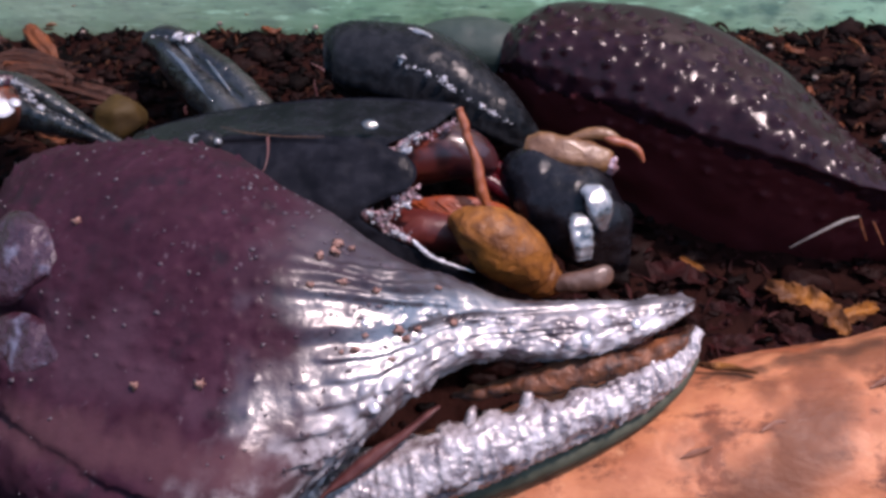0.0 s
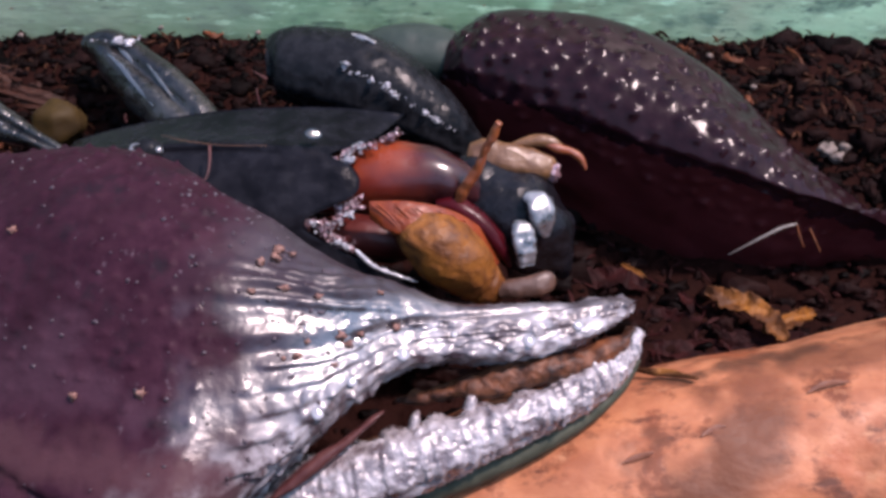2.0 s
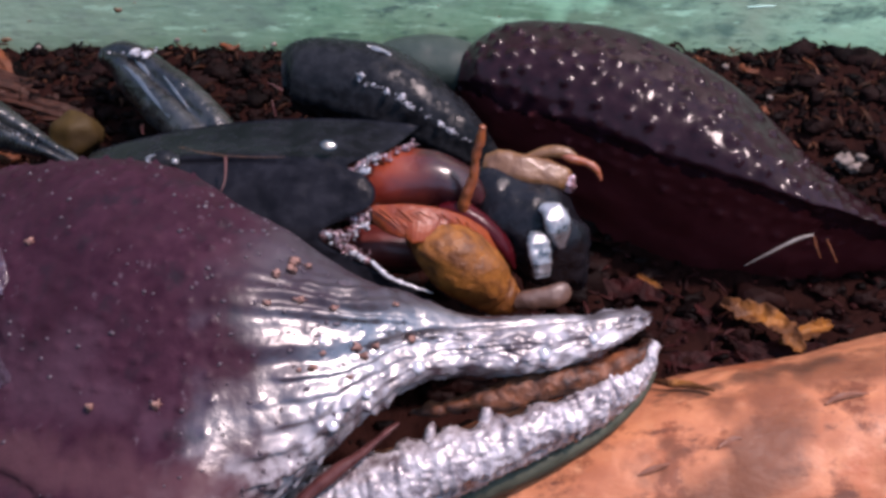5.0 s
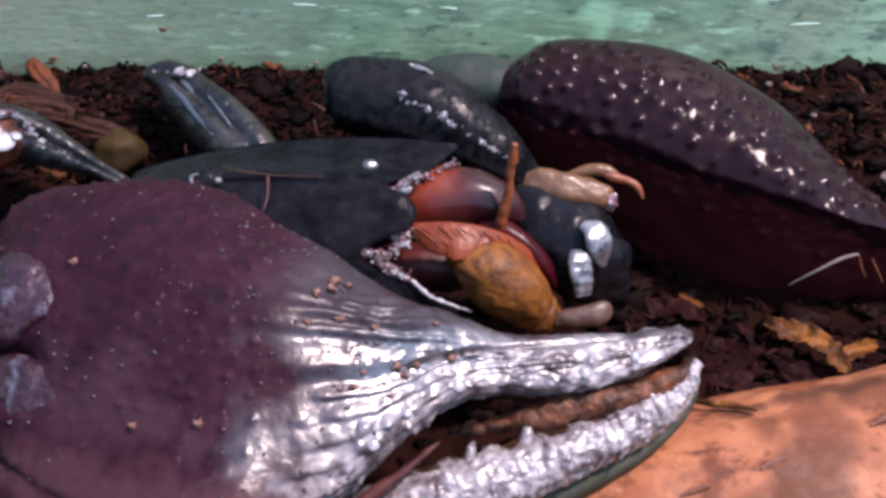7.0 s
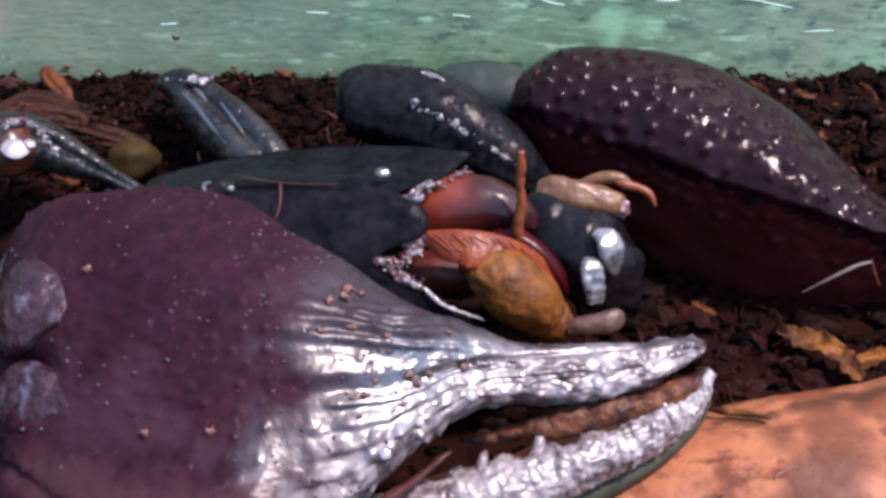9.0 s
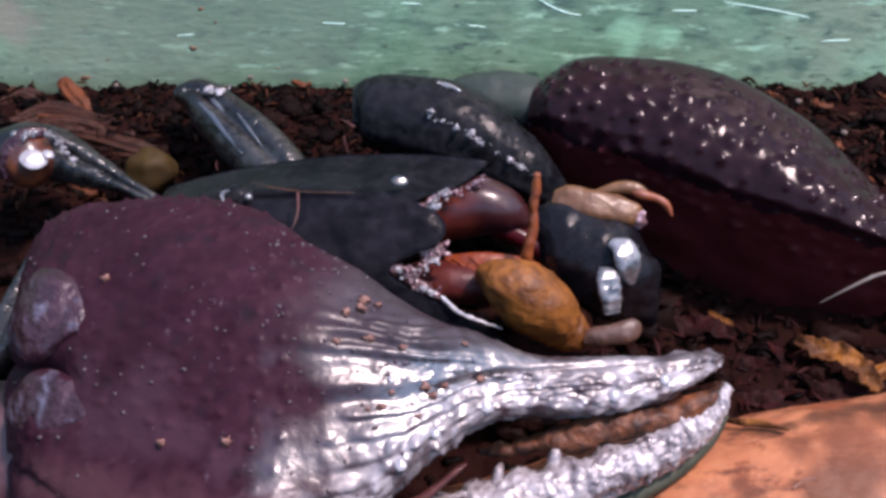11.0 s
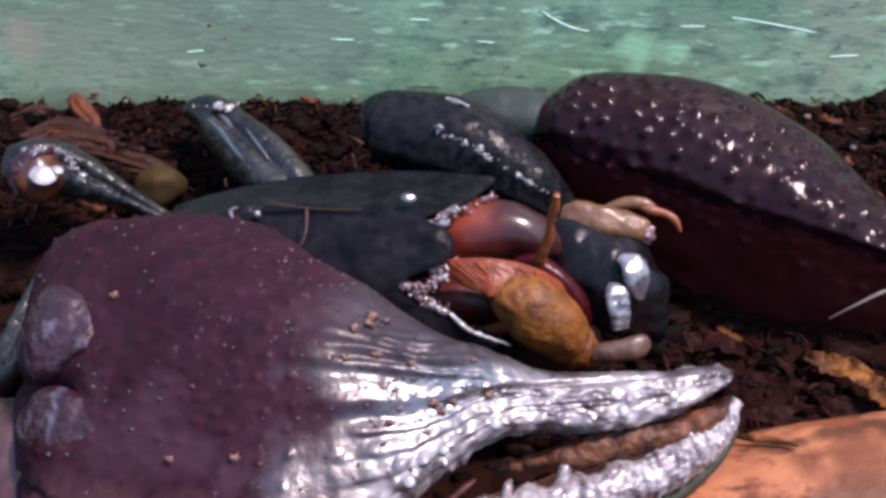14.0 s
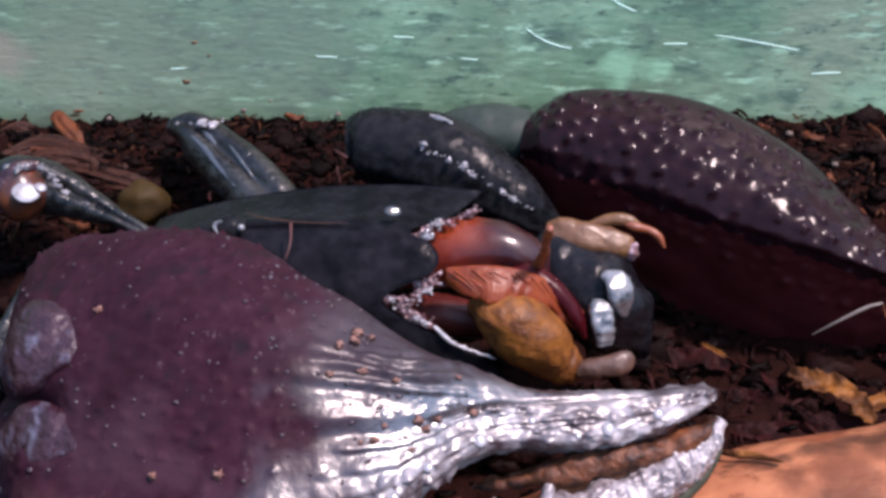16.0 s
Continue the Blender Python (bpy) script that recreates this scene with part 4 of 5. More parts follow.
part("joint_membrane", loft([((-6.4, -21.7, 8.3), 0.12, 0.5), ((-4.9, -20.95, 9.3), 0.34, 0.4), ((-3.6, -20.2, 9.95), 0.40, 0.4), ((-2.2, -19.3, 10.5), 0.26, 0.4), ((-0.9, -18.4, 11.1), 0.16, 0.35), ((-0.2, -17.9, 11.3), 0.06, 0.2)], 60, 40,
                            lambda s, a, p: 0.07 * noise.noise(Vector(p) * 1.1) + 0.04 * bumps(p, 0.5, 3.0)), JOINT, claw, "dark red wrinkled membrane in the finger joint")
part("finger_gap", loft([((0.6, -15.45, 8.95), 0.12, 0.3), ((2.3, -15.6, 9.55), 0.35, 0.5), ((5.18, -15.5, 10.52), 0.72, 0.8), ((8.31, -15.0, 11.02), 0.85, 0.9), ((10.87, -14.39, 11.06), 0.75, 0.9), ((13.01, -13.32, 11.43), 0.45, 0.7), ((13.9, -12.42, 11.63), 0.2, 0.4)], 70, 30,
                        lambda s, a, p: 0.34 * noise.noise(Vector(p) * 0.75) + 0.16 * noise.noise(Vector(p) * 2.1) + 0.12 * bumps(p, 0.7, 6.0)), GAP, claw, "brown toothed inner edge between the fingers")
for c, r in (((-12.22, -19.1, 14.64), 0.28), ((-15.81, -18.69, 13.91), 0.22), ((-20.22, -10, 16.95), 0.22), ((-5.87, -13.15, 18.19), 0.3), ((-6.58, -13.45, 18.17), 0.26), ((-4.59, -18.42, 16.45), 0.24), ((-2.35, -17.27, 16.61), 0.26), ((0.47, -16.14, 15.91), 0.2)):
    part("soil_speck", blob(seat(whole, c, 0.05), r, c[0], 0.8, 8, (0.9, 0.8, 0.9), 1.5), SPECK, claw, "tan speck of soil")

for c, r in (((-6.93, -15.02, 17.73), 0.42), ((-5.34, -14.94, 17.81), 0.5), ((-5.72, -12.86, 18.48), 0.55), ((-4.98, -13.02, 18.31), 0.35), ((-3.6, -15.23, 17.52), 0.4), ((-0.41, -14.44, 16.89), 0.35), ((-4.11, -17.54, 16.62), 0.34), ((-1.99, -17.35, 16.11), 0.5),
             ((-1.42, -16.66, 16.09), 0.4), ((-2.71, -18.04, 15.42), 0.3), ((0.47, -16.05, 15.99), 0.36), ((-5.25, -18.11, 16.05), 0.25)):
    part("dirt_fleck", blob(seat(whole, c, 0.06), r * 0.42, c[0] + c[1], 0.9, 8, (1.2, 0.8, 0.8), 1.7), SPECK, claw, "reddish fleck of dirt")

# claw on the far side: granular, curving off over the soil
def far_hand_shape(s, a, p):
    v = Vector(p)
    d = 0.2 * noise.noise(v * 0.2) + 0.03 * bumps(p, 1.0, 1.0, 0.5)
    body = math.sin(math.pi * min(max(s, 0.0), 1.0)) ** 0.7
    return d + body * (2.2 * math.exp(-((a - 1.34) / 0.50) ** 2) - 1.7 * math.exp(-((a - 2.30) / 0.50) ** 2))


far_body = loft([((3.97, 13.7, 8.97), 2.48, 2.0), ((5.41, 13.52, 8.79), 4.49, 3.2), ((8.88, 12.66, 8.50), 6.31, 4.0), ((13.73, 10.66, 7.35), 7.90, 4.6),
                              ((18.91, 8.10, 5.63), 8.10, 4.8), ((24.48, 5.41, 3.51), 6.95, 4.6), ((29.59, 3.27, 1.94), 5.31, 4.2), ((35.77, 0.88, 0.4), 3.83, 4.0),
                              ((44.04, -2.02, -1.09), 2.37, 2.6), ((50.54, -3.76, -1.42), 0.7, 0.9)], 260, 220, far_hand_shape)
CREST = [seat(far_body, c) for c in ((4.13, 10.63, 12.98), (6.47, 9.8, 12.15), (10.37, 8.81, 11.16), (15.05, 7.38, 9.72), (20.9, 5.83, 8.18), (27.53, 4.18, 6.52), (35.72, 2.44, 4.79))]


def undercut(shape, crest):
    """Cuts the flank below the crest steeply back."""
    xs, ys, ups = [c[0] for c in crest], [c[1] for c in crest], [Vector(c).dot(UP) for c in crest]
    out = []
    for x, y, z in shape[0]:
        drop = float(np.interp(x, xs, ups)) - (y + z) * 0.70710678
        if drop > 0 and x > xs[0] - 1:
            y = max(y, float(np.interp(x, xs, ys)) + 0.14 * drop - 0.5 * math.exp(-drop * 1.5) + 0.25 * noise.noise(Vector((x, y, z)) * 0.4))
        out.append((x, y, z))
    return out, shape[1]


far_body = undercut(far_body, CREST)
far_body = studs(far_body, 220, (10, 230), (20, 66), 1.22, 0.60, 0.46, 42)


def below(shape, crest):
    """A body in two: what lies above the crest, and its flank below."""
    xs, ups = [c[0] for c in crest], [Vector(c).dot(UP) for c in crest]
    verts, faces = shape
    drop = [float(np.interp(v[0], xs, ups)) - Vector(v).dot(UP) + 0.6 * noise.noise(Vector(v) * 0.8) for v in verts]
    out = []
    for side in (False, True):
        keep = [f for f in faces if (sum(drop[i] for i in f) / len(f) > 0.9) == side]
        used = sorted({i for f in keep for i in f})
        index = {v: k for k, v in enumerate(used)}
        out.append(([verts[i] for i in used], [tuple(index[i] for i in f) for f in keep]))
    return out


upper, flank = below(far_body, CREST)
far_claw = part("claw", upper, FAR_CLAW, scorpion, "large granular plum-black claw")
part("claw_flank", flank, FLANK, far_claw, "smooth dark red flank")


def palp_shape(s, a, p):
    v = Vector(p)
    crest = math.exp(-((a - 3.6) / 0.25) ** 2) + math.exp(-((a - 0.9) / 0.3) ** 2)
    return 0.15 * noise.noise(v * 0.4) + 0.12 * crest * bumps(p, 0.9) + 0.25 * math.exp(-((a - 2.3) / 0.2) ** 2) + 0.06 * bumps(p, 0.6)


palp_body = loft([((-8.44, 12.83, 10.93), 1.45, 1.4), ((-7.23, 12.83, 10.93), 2.5, 2.6), ((-4.17, 11.98, 10.93), 3.05, 3.0), ((-0.96, 11.05, 10.56), 3.11, 3.2),
                           ((2.23, 9.47, 9.55), 2.46, 2.8), ((4.8, 8.05, 8.41), 1.74, 2.0), ((6.58, 7.21, 7.57), 0.56, 0.8)], 110, 80, palp_shape)
palp = part("palp_segment", palp_body, BLACK, scorpion, "blue-black arm segment with beaded ridges")
# white highlight of the arm segment, added as a pale spot
part("wet_gleam", loft([(seat(palp_body, c, 0.06), w, 0.12) for c, w in (((-2.35, 11.5, 14.5), 0.06), ((-1.85, 11.2, 14.6), 0.26), ((-1.3, 10.95, 14.5), 0.20), ((-0.7, 11.0, 14.1), 0.08))], 30, 14,
                        lambda s, a, p: 0.20 * noise.noise(Vector(p) * 2.2), (0.17, -0.44, 0.88)), GLAZE, palp, "white highlight on the arm, built as a pale spot")
part("palp_joint", loft([((-1.44, 16.47, 8.91), 1.69, 1.6), ((0.67, 16.15, 9.16), 2.27, 2.4), ((3.19, 15.84, 9.13), 2.43, 2.6), ((5.47, 15.08, 8.94), 2.09, 2.2), ((6.94, 14.49, 8.34), 0.58, 0.8)], 40, 36,
                        lambda s, a, p: 0.12 * noise.noise(Vector(p) * 0.6)), HAZE, scorpion, "dull grey-green arm joint")


def leg_shape(s, a, p):
    return 0.08 * noise.noise(Vector(p) * 0.8) - 0.75 * math.exp(-((a - 1.25) / 0.26) ** 2) * math.sin(math.pi * s)


back_leg = loft([((-22.5, 18.63, 8.24), 0.7, 0.7), ((-20.7, 17.84, 8.3), 1.6, 1.5), ((-18.5, 15.74, 7.62), 2.1, 1.8), ((-15.9, 13.16, 7.02), 2.3, 1.8), ((-13.2, 10.03, 6.15), 2.1, 1.6), ((-10.6, 6.98, 5.08), 0.9, 0.8)], 60, 48, leg_shape)
rear = part("leg", back_leg, GREY_LEG, scorpion, "glossy grey walking leg with a groove")
for points, w in ((((-20.45, 16.47, 8.91), (-19.39, 15.81, 8.26), (-18.15, 14.44, 7.59), (-16.67, 12.86, 6.72)), 0.22), (((-17.41, 15.87, 8.32), (-16.34, 14.58, 7.74), (-15.21, 13.16, 7.02)), 0.16), (((-19.69, 16.83, 9.27), (-19.1, 16.47, 8.91), (-18.55, 15.93, 8.38)), 0.26)):
    run = [(seat(back_leg, c, 0.05), w * (0.4 if k in (0, len(points) - 1) else 1.0), 0.08) for k, c in enumerate(points)]
    part("wet_gleam", loft(run, 30, 12, lambda s, a, p: 0.05 * noise.noise(Vector(p) * 1.8), (0.17, -0.44, 0.88)), FILM, rear, "wet shiny streak")
knee = part("leg", loft([((-34.48, 11.61, 8.29), 1.63, 1.4), ((-32.85, 11.46, 8.15), 2.29, 2.0), ((-30.6, 11.46, 8.15), 2.04, 1.9), ((-27.82, 10.44, 7.69), 1.38, 1.3), ((-24.8, 9.03, 7.13), 0.73, 0.8), ((-22.27, 7.82, 6.49), 0.48, 0.5)], 60, 40, leg_shape),
            GREY_LEG, scorpion, "glossy walking leg with a pale knee ring")
part("knee", blob((-31.76, 10.04, 8.71), 2.1, 3, 0.06, 16, (0.9, 0.9, 0.95)), KNEE, knee, "glossy amber knee")
part("knee_ring", loft([((-30.37, 11.2, 10.44), 0.32, 0.3), ((-31.55, 10.51, 10.59), 0.64, 0.5), ((-32.59, 9.68, 10.04), 0.71, 0.55), ((-33.06, 8.99, 9.07), 0.56, 0.5), ((-32.98, 8.5, 8.29), 0.24, 0.3)], 24, 14), LOBE, knee, "pale membrane ring")
part("leg", loft([((-36.81, -2.66, -0.32), 1.56, 1.4), ((-32.52, -2.21, 1.55), 1.93, 1.8), ((-30.6, 0.51, 4.27), 1.39, 1.4), ((-29.79, 3.41, 5.75), 1.01, 1.0)], 40, 30, leg_shape), GREY_LEG, scorpion, "dark walking leg beside the claw")


# beads whose pale colour stands for white glints
def glint_beads(name, points, count, size, seed, parent, label):
    shape = bead_row(points, count, size, seed, 0.09)
    return tagged(part(name, shape, GLINT, parent, label), kind="stuff")


glint_beads("glint_row", [(-2.92, 9.7, 13.6), (-2.38, 8.99, 13.18), (-0.34, 8.06, 12.95), (0.23, 7.65, 12.54), (2.14, 7, 11.6), (3.31, 6.85, 10.89), (4.6, 6.52, 10)], 60, 0.10, 21, scorpion, "beads along the arm ridge, pale for their glints")
glint_beads("glint_row", [(-2.44, 15.8, 11.07), (-1.61, 15.58, 11.13), (-0.58, 15.13, 10.96)], 22, 0.14, 22, scorpion, "glints at the arm joint, built as pale beads")
glint_beads("glint_row", [(-22.64, 17.74, 8.48), (-20.54, 17.45, 9.33), (-19.14, 16.91, 9.63), (-18.12, 17.43, 9.87)], 10, 0.17, 23, scorpion, "glints on the leg end, built as pale beads")
glint_beads("glint_row", [(-31.8, 10.28, 10.92), (-30.69, 10.43, 10.8), (-29.57, 10.39, 10.48), (-28.77, 9.61, 9.69), (-27.64, 9.14, 8.94), (-26.11, 8.73, 8.25)], 30, 0.13, 24, scorpion, "glints on the knee, built as pale beads")

# the knee's white glints, added as flat patches
for c, w, h, m in (((-30.68, 8.48, 10.12), 0.95, 0.12, GLINT), ((-29.76, 8.96, 10.17), 0.42, 0.10, GLINT), ((-32.2, 10.28, 10.92), 0.4, 0.10, FILM)):
    part("knee_glint", dome(c, w, h, (0.36, -0.41, 0.84), 10, 0.8), m, knee, "glint on the knee, built as a patch")

# two glints at the tubercle, modelled as a rim and a bead
part("eye_glint_ring", tube([(-14.72, -1.46, 15.87), (-15.12, -1.48, 15.71), (-15.22, -1.7, 15.49), (-15.01, -1.92, 15.27)], [0.06, 0.13, 0.13, 0.06], 8, 20), GLAZE, body, "C-shaped glint on the tubercle, built as a pale rim")
part("tubercle_bead", blob((-13.64, -1.45, 15.32), 0.24, 2, 0.1, 8), GLAZE, body, "small glint at the tubercle, built as a pale bead")
# bristles on the shield
def bristle(points, r):
    return tube(points, [r * (1 - 0.8 * i / (len(points) - 1)) for i in range(len(points))], 6, 10)


for pts in ([(-10.42, -2.31, 16.44), (-10.33, -3.42, 16.18), (-10.41, -4.23, 15.93), (-10.64, -4.75, 15.7)],
            [(-8.02, 3.58, 14.69), (-8.12, 3.73, 15.4), (-8.19, 4.03, 15.71)],
            [(-8.05, 8.82, 12.58), (-8.63, 9.07, 12.83), (-9.09, 9.23, 12.99)],
            [(-16.57, 3.42, 13.4), (-16.6, 3.48, 13.74), (-16.52, 3.66, 13.92)]):
    part("bristle", bristle(pts, 0.085), JOINT, body, "thin reddish bristle")

# jaw of the far side: amber bulb, dark red finger, comb of orange hairs
JAW_AT = (-2.96, -0.81, 12.85)


def jaw_shape(s, a, p):
    v = Vector(p)
    return 0.12 * noise.noise(v * 0.5) + 0.04 * noise.noise(v * 1.6)


jaw = part("chelicera", loft([((-8.15, 0.64, 10.91), 1.46, 1.2), ((-5.2, 0.31, 11.42), 1.95, 1.9), ((-2.29, 0.12, 12.08), 2.22, 2.3), ((0.57, -0.02, 12.51), 2.14, 2.4),
                              ((2.7, -0.46, 12.63), 1.77, 2.0), ((4.28, -1.11, 12.26), 1.13, 1.3), ((4.97, -1.61, 12.05), 0.28, 0.4)], 60, 48, jaw_shape),
           AMBER, scorpion, "glossy amber-red jaw", JAW_AT)
finger_low = part("jaw_finger", loft([((2.3, -2.33, 12.74), 0.35, 0.4), ((3.51, -2.62, 12.73), 0.76, 0.8), ((5.06, -3.43, 12.21), 0.66, 0.7), ((6.27, -4.33, 11.3), 0.52, 0.55), ((6.98, -5.13, 10.23), 0.14, 0.15)], 30, 20), RED_TIP, jaw, "dark red curved jaw finger")
finger_high = part("jaw_finger", loft([((3.03, -0.81, 12.85), 0.35, 0.4), ((4.43, -1.4, 12.54), 0.63, 0.7), ((5.84, -1.95, 11.99), 0.49, 0.5), ((7.09, -2.8, 10.85), 0.14, 0.15)], 30, 20), RED_TIP, jaw, "dark red curved jaw finger")
rng = random.Random(8)
FAN_TOP = np.array(((-1.82, -4.02, 14.36), (0.54, -4.19, 14.62), (2.91, -4.12, 13.98), (4.85, -3.93, 12.47), (6.59, -4.13, 10.3)), float)
FAN_LOW = np.array(((-1.76, -4.5, 13.32), (0.37, -5.81, 13.29), (2.22, -5.55, 13.12), (4.14, -5.09, 11.88), (5.96, -5.2, 9.8)), float)


def comb_fan():
    """A pleated sheet of matted hairs with a scalloped lower edge."""
    verts, faces, nu, nv = [], [], 90, 14
    for layer in (0.0, 0.10):
        for i in range(nu + 1):
            s = i / nu
            a, b = spline(FAN_TOP, s), spline(FAN_LOW, s)
            fold = s * 5 + 0.8 * noise.noise(Vector((s * 6, 0, 2)))
            reach = 1.0 + 0.10 * abs(math.sin(math.pi * fold)) + 0.06 * noise.noise(Vector((s * 60, 0, 0)))
            for j in range(nv + 1):
                q = j / nv
                p = a + (b - a) * q * reach
                lift = 0.35 * math.sin(math.pi * q * 0.8) + q * (0.20 * abs(math.sin(math.pi * fold)) + 0.02 * math.sin(s * 190))
                verts.append(tuple(p + np.array(FACING) * (lift - layer)))
    w, m = nv + 1, (nu + 1) * (nv + 1)
    for i in range(nu):
        for j in range(nv):
            a = i * w + j
            faces += [(a + 1, a + w + 1, a + w, a), (m + a, m + a + w, m + a + w + 1, m + a + 1)]
    rim = [i * w for i in range(nu)] + [nu * w + j for j in range(nv)] + [i * w + nv for i in range(nu, 0, -1)] + [j for j in range(nv, 0, -1)]
    for k, a in enumerate(rim):
        b = rim[(k + 1) % len(rim)]
        faces.append((a, b, b + m, a + m))
    return verts, faces


tufts = []
for k in range(64):
    f = rng.random() * 0.72
    q = rng.uniform(0.1, 0.75)
    base = Vector(spline(FAN_TOP, f)) * (1 - q) + Vector(spline(FAN_LOW, f)) * q + FACING * 0.30
    f2 = min(f + rng.uniform(0.16, 0.30), 1.0)
    tip = Vector(spline(FAN_TOP, f2)) * 0.15 + Vector(spline(FAN_LOW, f2)) * 0.85 + FACING * 0.32 - UP * rng.uniform(-0.1, 0.35)
    mid = (base + tip) * 0.5 + UP * 0.12 + FACING * 0.12
    tufts.append(loft([(tuple(base), 0.03, 0.03), (tuple(mid), rng.uniform(0.05, 0.12), 0.05), (tuple(tip), 0.012, 0.012)], 8, 6))
fan = part("hair_fan", join([comb_fan()] + tufts), HAIR, jaw, "pleated fan of matted orange hairs", (-0.82, -3, 13.48))
# jaw of the near side, mostly hidden under the prey
part("chelicera", loft([((-4.43, -2.85, 9.39), 1.07, 1.2), ((-2.27, -3.27, 9.82), 1.42, 1.5), ((-0.49, -3.65, 10.01), 1.27, 1.4), ((1.62, -3.9, 9.76), 0.92, 1.0), ((3.03, -4.15, 9.51), 0.28, 0.3)], 40, 36, jaw_shape),
     DARK_JAW, scorpion, "dark red jaw behind the prey")

# ---- the prey ----
prey = thing("prey_insect", (3.39, -4.05, 9.61), "half-eaten brown insect held in the jaws of the scorpion", "insect")


def abdomen_shape(s, a, p):
    return 0.22 * noise.noise(Vector(p) * 0.55) + 0.10 * noise.noise(Vector(p) * 1.5) - 0.2 * math.exp(-((s * 9 % 1 - 0.5) / 0.12) ** 2) * ease(s, 0.55, 0.75)


part("abdomen", loft([((0.55, -4.38, 11.46), 0.31, 0.40), ((1.06, -4.9, 12.07), 0.90, 0.90), ((1.97, -5.6, 12.21), 1.59, 1.59), ((3.27, -5.99, 11.54), 2.07, 2.07), ((4.49, -6.26, 10.43), 1.93, 1.93), ((5.59, -6.31, 9.11), 1.45, 1.45), ((6.45, -6.21, 8.22), 0.97, 0.97), ((7.06, -6.01, 7.57), 0.41, 0.41)], 60, 48, abdomen_shape),
     BROWN, prey, "mottled ochre-brown abdomen")
part("thorax", loft([((4.25, 1.65, 11.07), 0.73, 0.9), ((5.5, 0.57, 10.83), 2.26, 2.2), ((7.46, -0.88, 9.95), 3.08, 2.8), ((9.2, -1.85, 8.98), 2.82, 2.6), ((10.8, -2.77, 7.21), 1.82, 1.6), ((11.59, -3.27, 6.14), 0.51, 0.6)], 50, 48,
                    lambda s, a, p: 0.4 * noise.noise(Vector(p) * 0.45) + 0.16 * noise.noise(Vector(p) * 1.3)), THORAX, prey, "glossy blackish thorax")
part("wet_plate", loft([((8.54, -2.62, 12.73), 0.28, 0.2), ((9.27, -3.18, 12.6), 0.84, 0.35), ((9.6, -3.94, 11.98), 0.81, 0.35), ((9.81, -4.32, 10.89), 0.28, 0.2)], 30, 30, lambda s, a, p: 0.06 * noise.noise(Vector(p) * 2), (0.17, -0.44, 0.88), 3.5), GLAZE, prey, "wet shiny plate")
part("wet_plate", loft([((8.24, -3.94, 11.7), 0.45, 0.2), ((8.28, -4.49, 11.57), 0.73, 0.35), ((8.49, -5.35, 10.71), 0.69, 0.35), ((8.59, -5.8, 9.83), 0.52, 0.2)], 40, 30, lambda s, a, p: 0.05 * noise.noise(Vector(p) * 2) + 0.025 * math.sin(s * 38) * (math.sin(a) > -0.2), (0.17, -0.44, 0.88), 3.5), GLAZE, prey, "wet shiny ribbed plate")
part("leg_stump", loft([((5.35, 1.48, 12.59), 0.58, 0.6), ((5.98, 1.23, 12.63), 0.97, 0.9), ((7.76, 0.88, 12.56), 1.01, 1.0), ((9.56, 0.58, 12.25), 0.93, 0.9), ((10.42, 0.42, 12.1), 0.75, 0.7), ((10.64, 0.37, 12.05), 0.43, 0.4)], 50, 36,
                       lambda s, a, p: 0.14 * noise.noise(Vector(p) * 0.9) + 0.08 * noise.noise(Vector(p) * 2.2), FACING, 3.0), TAN, prey, "pale tan severed leg")
part("leg_end", blob((10.59, 0.05, 12.15), 0.62, 4, 0.3, 10, (0.8, 0.8, 1.0)), PINK, prey, "wet pink severed end")
part("leg_claw", tube([(7.46, 1.74, 12.56), (9.22, 1.84, 13.24), (10.46, 1.67, 13.34), (11.35, 1.34, 13.01)], [0.2, 0.40, 0.38, 0.12], 12, 30), TAN, prey, "tan leg joint")
part("leg_claw", tube([(9.92, 1.64, 13.32), (10.79, 1.24, 13.2), (11.71, 1.24, 12.91), (12.38, 1.01, 12.54), (12.75, 0.57, 11.96)], [0.1, 0.30, 0.26, 0.26, 0.1], 12, 30), ORANGE, prey, "orange hooked leg tip")
part("foot", loft([((6.9, -6.9, 8.6), 0.4, 0.4), ((7.7, -6.9, 8.85), 0.62, 0.5), ((8.6, -6.85, 9.0), 0.66, 0.5), ((9.4, -6.7, 9.15), 0.72, 0.5), ((10.0, -6.55, 9.2), 0.66, 0.4), ((10.35, -6.45, 9.15), 0.3, 0.2)], 44, 28,
                  lambda s, a, p: 0.14 * noise.noise(Vector(p) * 0.9) + 0.05 * noise.noise(Vector(p) * 3.0), FACING, 2.2), ROSE, prey, "pinkish tan leg end")


def stick_shape(s, a, p):
    return 0.07 * noise.noise(Vector(p) * 2.2) + 0.05 * noise.noise(Vector(p) * 5.0) - 0.09 * math.exp(-((s - 0.52) / 0.03) ** 2)


STICK_AT = (3.54, -2.96, 12.39)
stick = part("shin", tube([(3.54, -3.11, 12.24), (3.47, -2.3, 13.05), (3.65, -1.2, 14.16), (3.51, 0.03, 15.38), (3.58, 0.72, 16.07), (3.54, 1.33, 16.69)], [0.26, 0.38, 0.33, 0.27, 0.29, 0.20], 14, 50, stick_shape), ORANGE, prey, "jointed orange leg sticking up", STICK_AT)

# ---- litter on the soil ----
def frayed(seed):
    return lambda s, a, p: 0.30 * noise.noise(Vector((a * 2.2, s * 2.5, seed))) + 0.14 * noise.noise(Vector((a * 6.0, s * 5.0, seed + 5)))


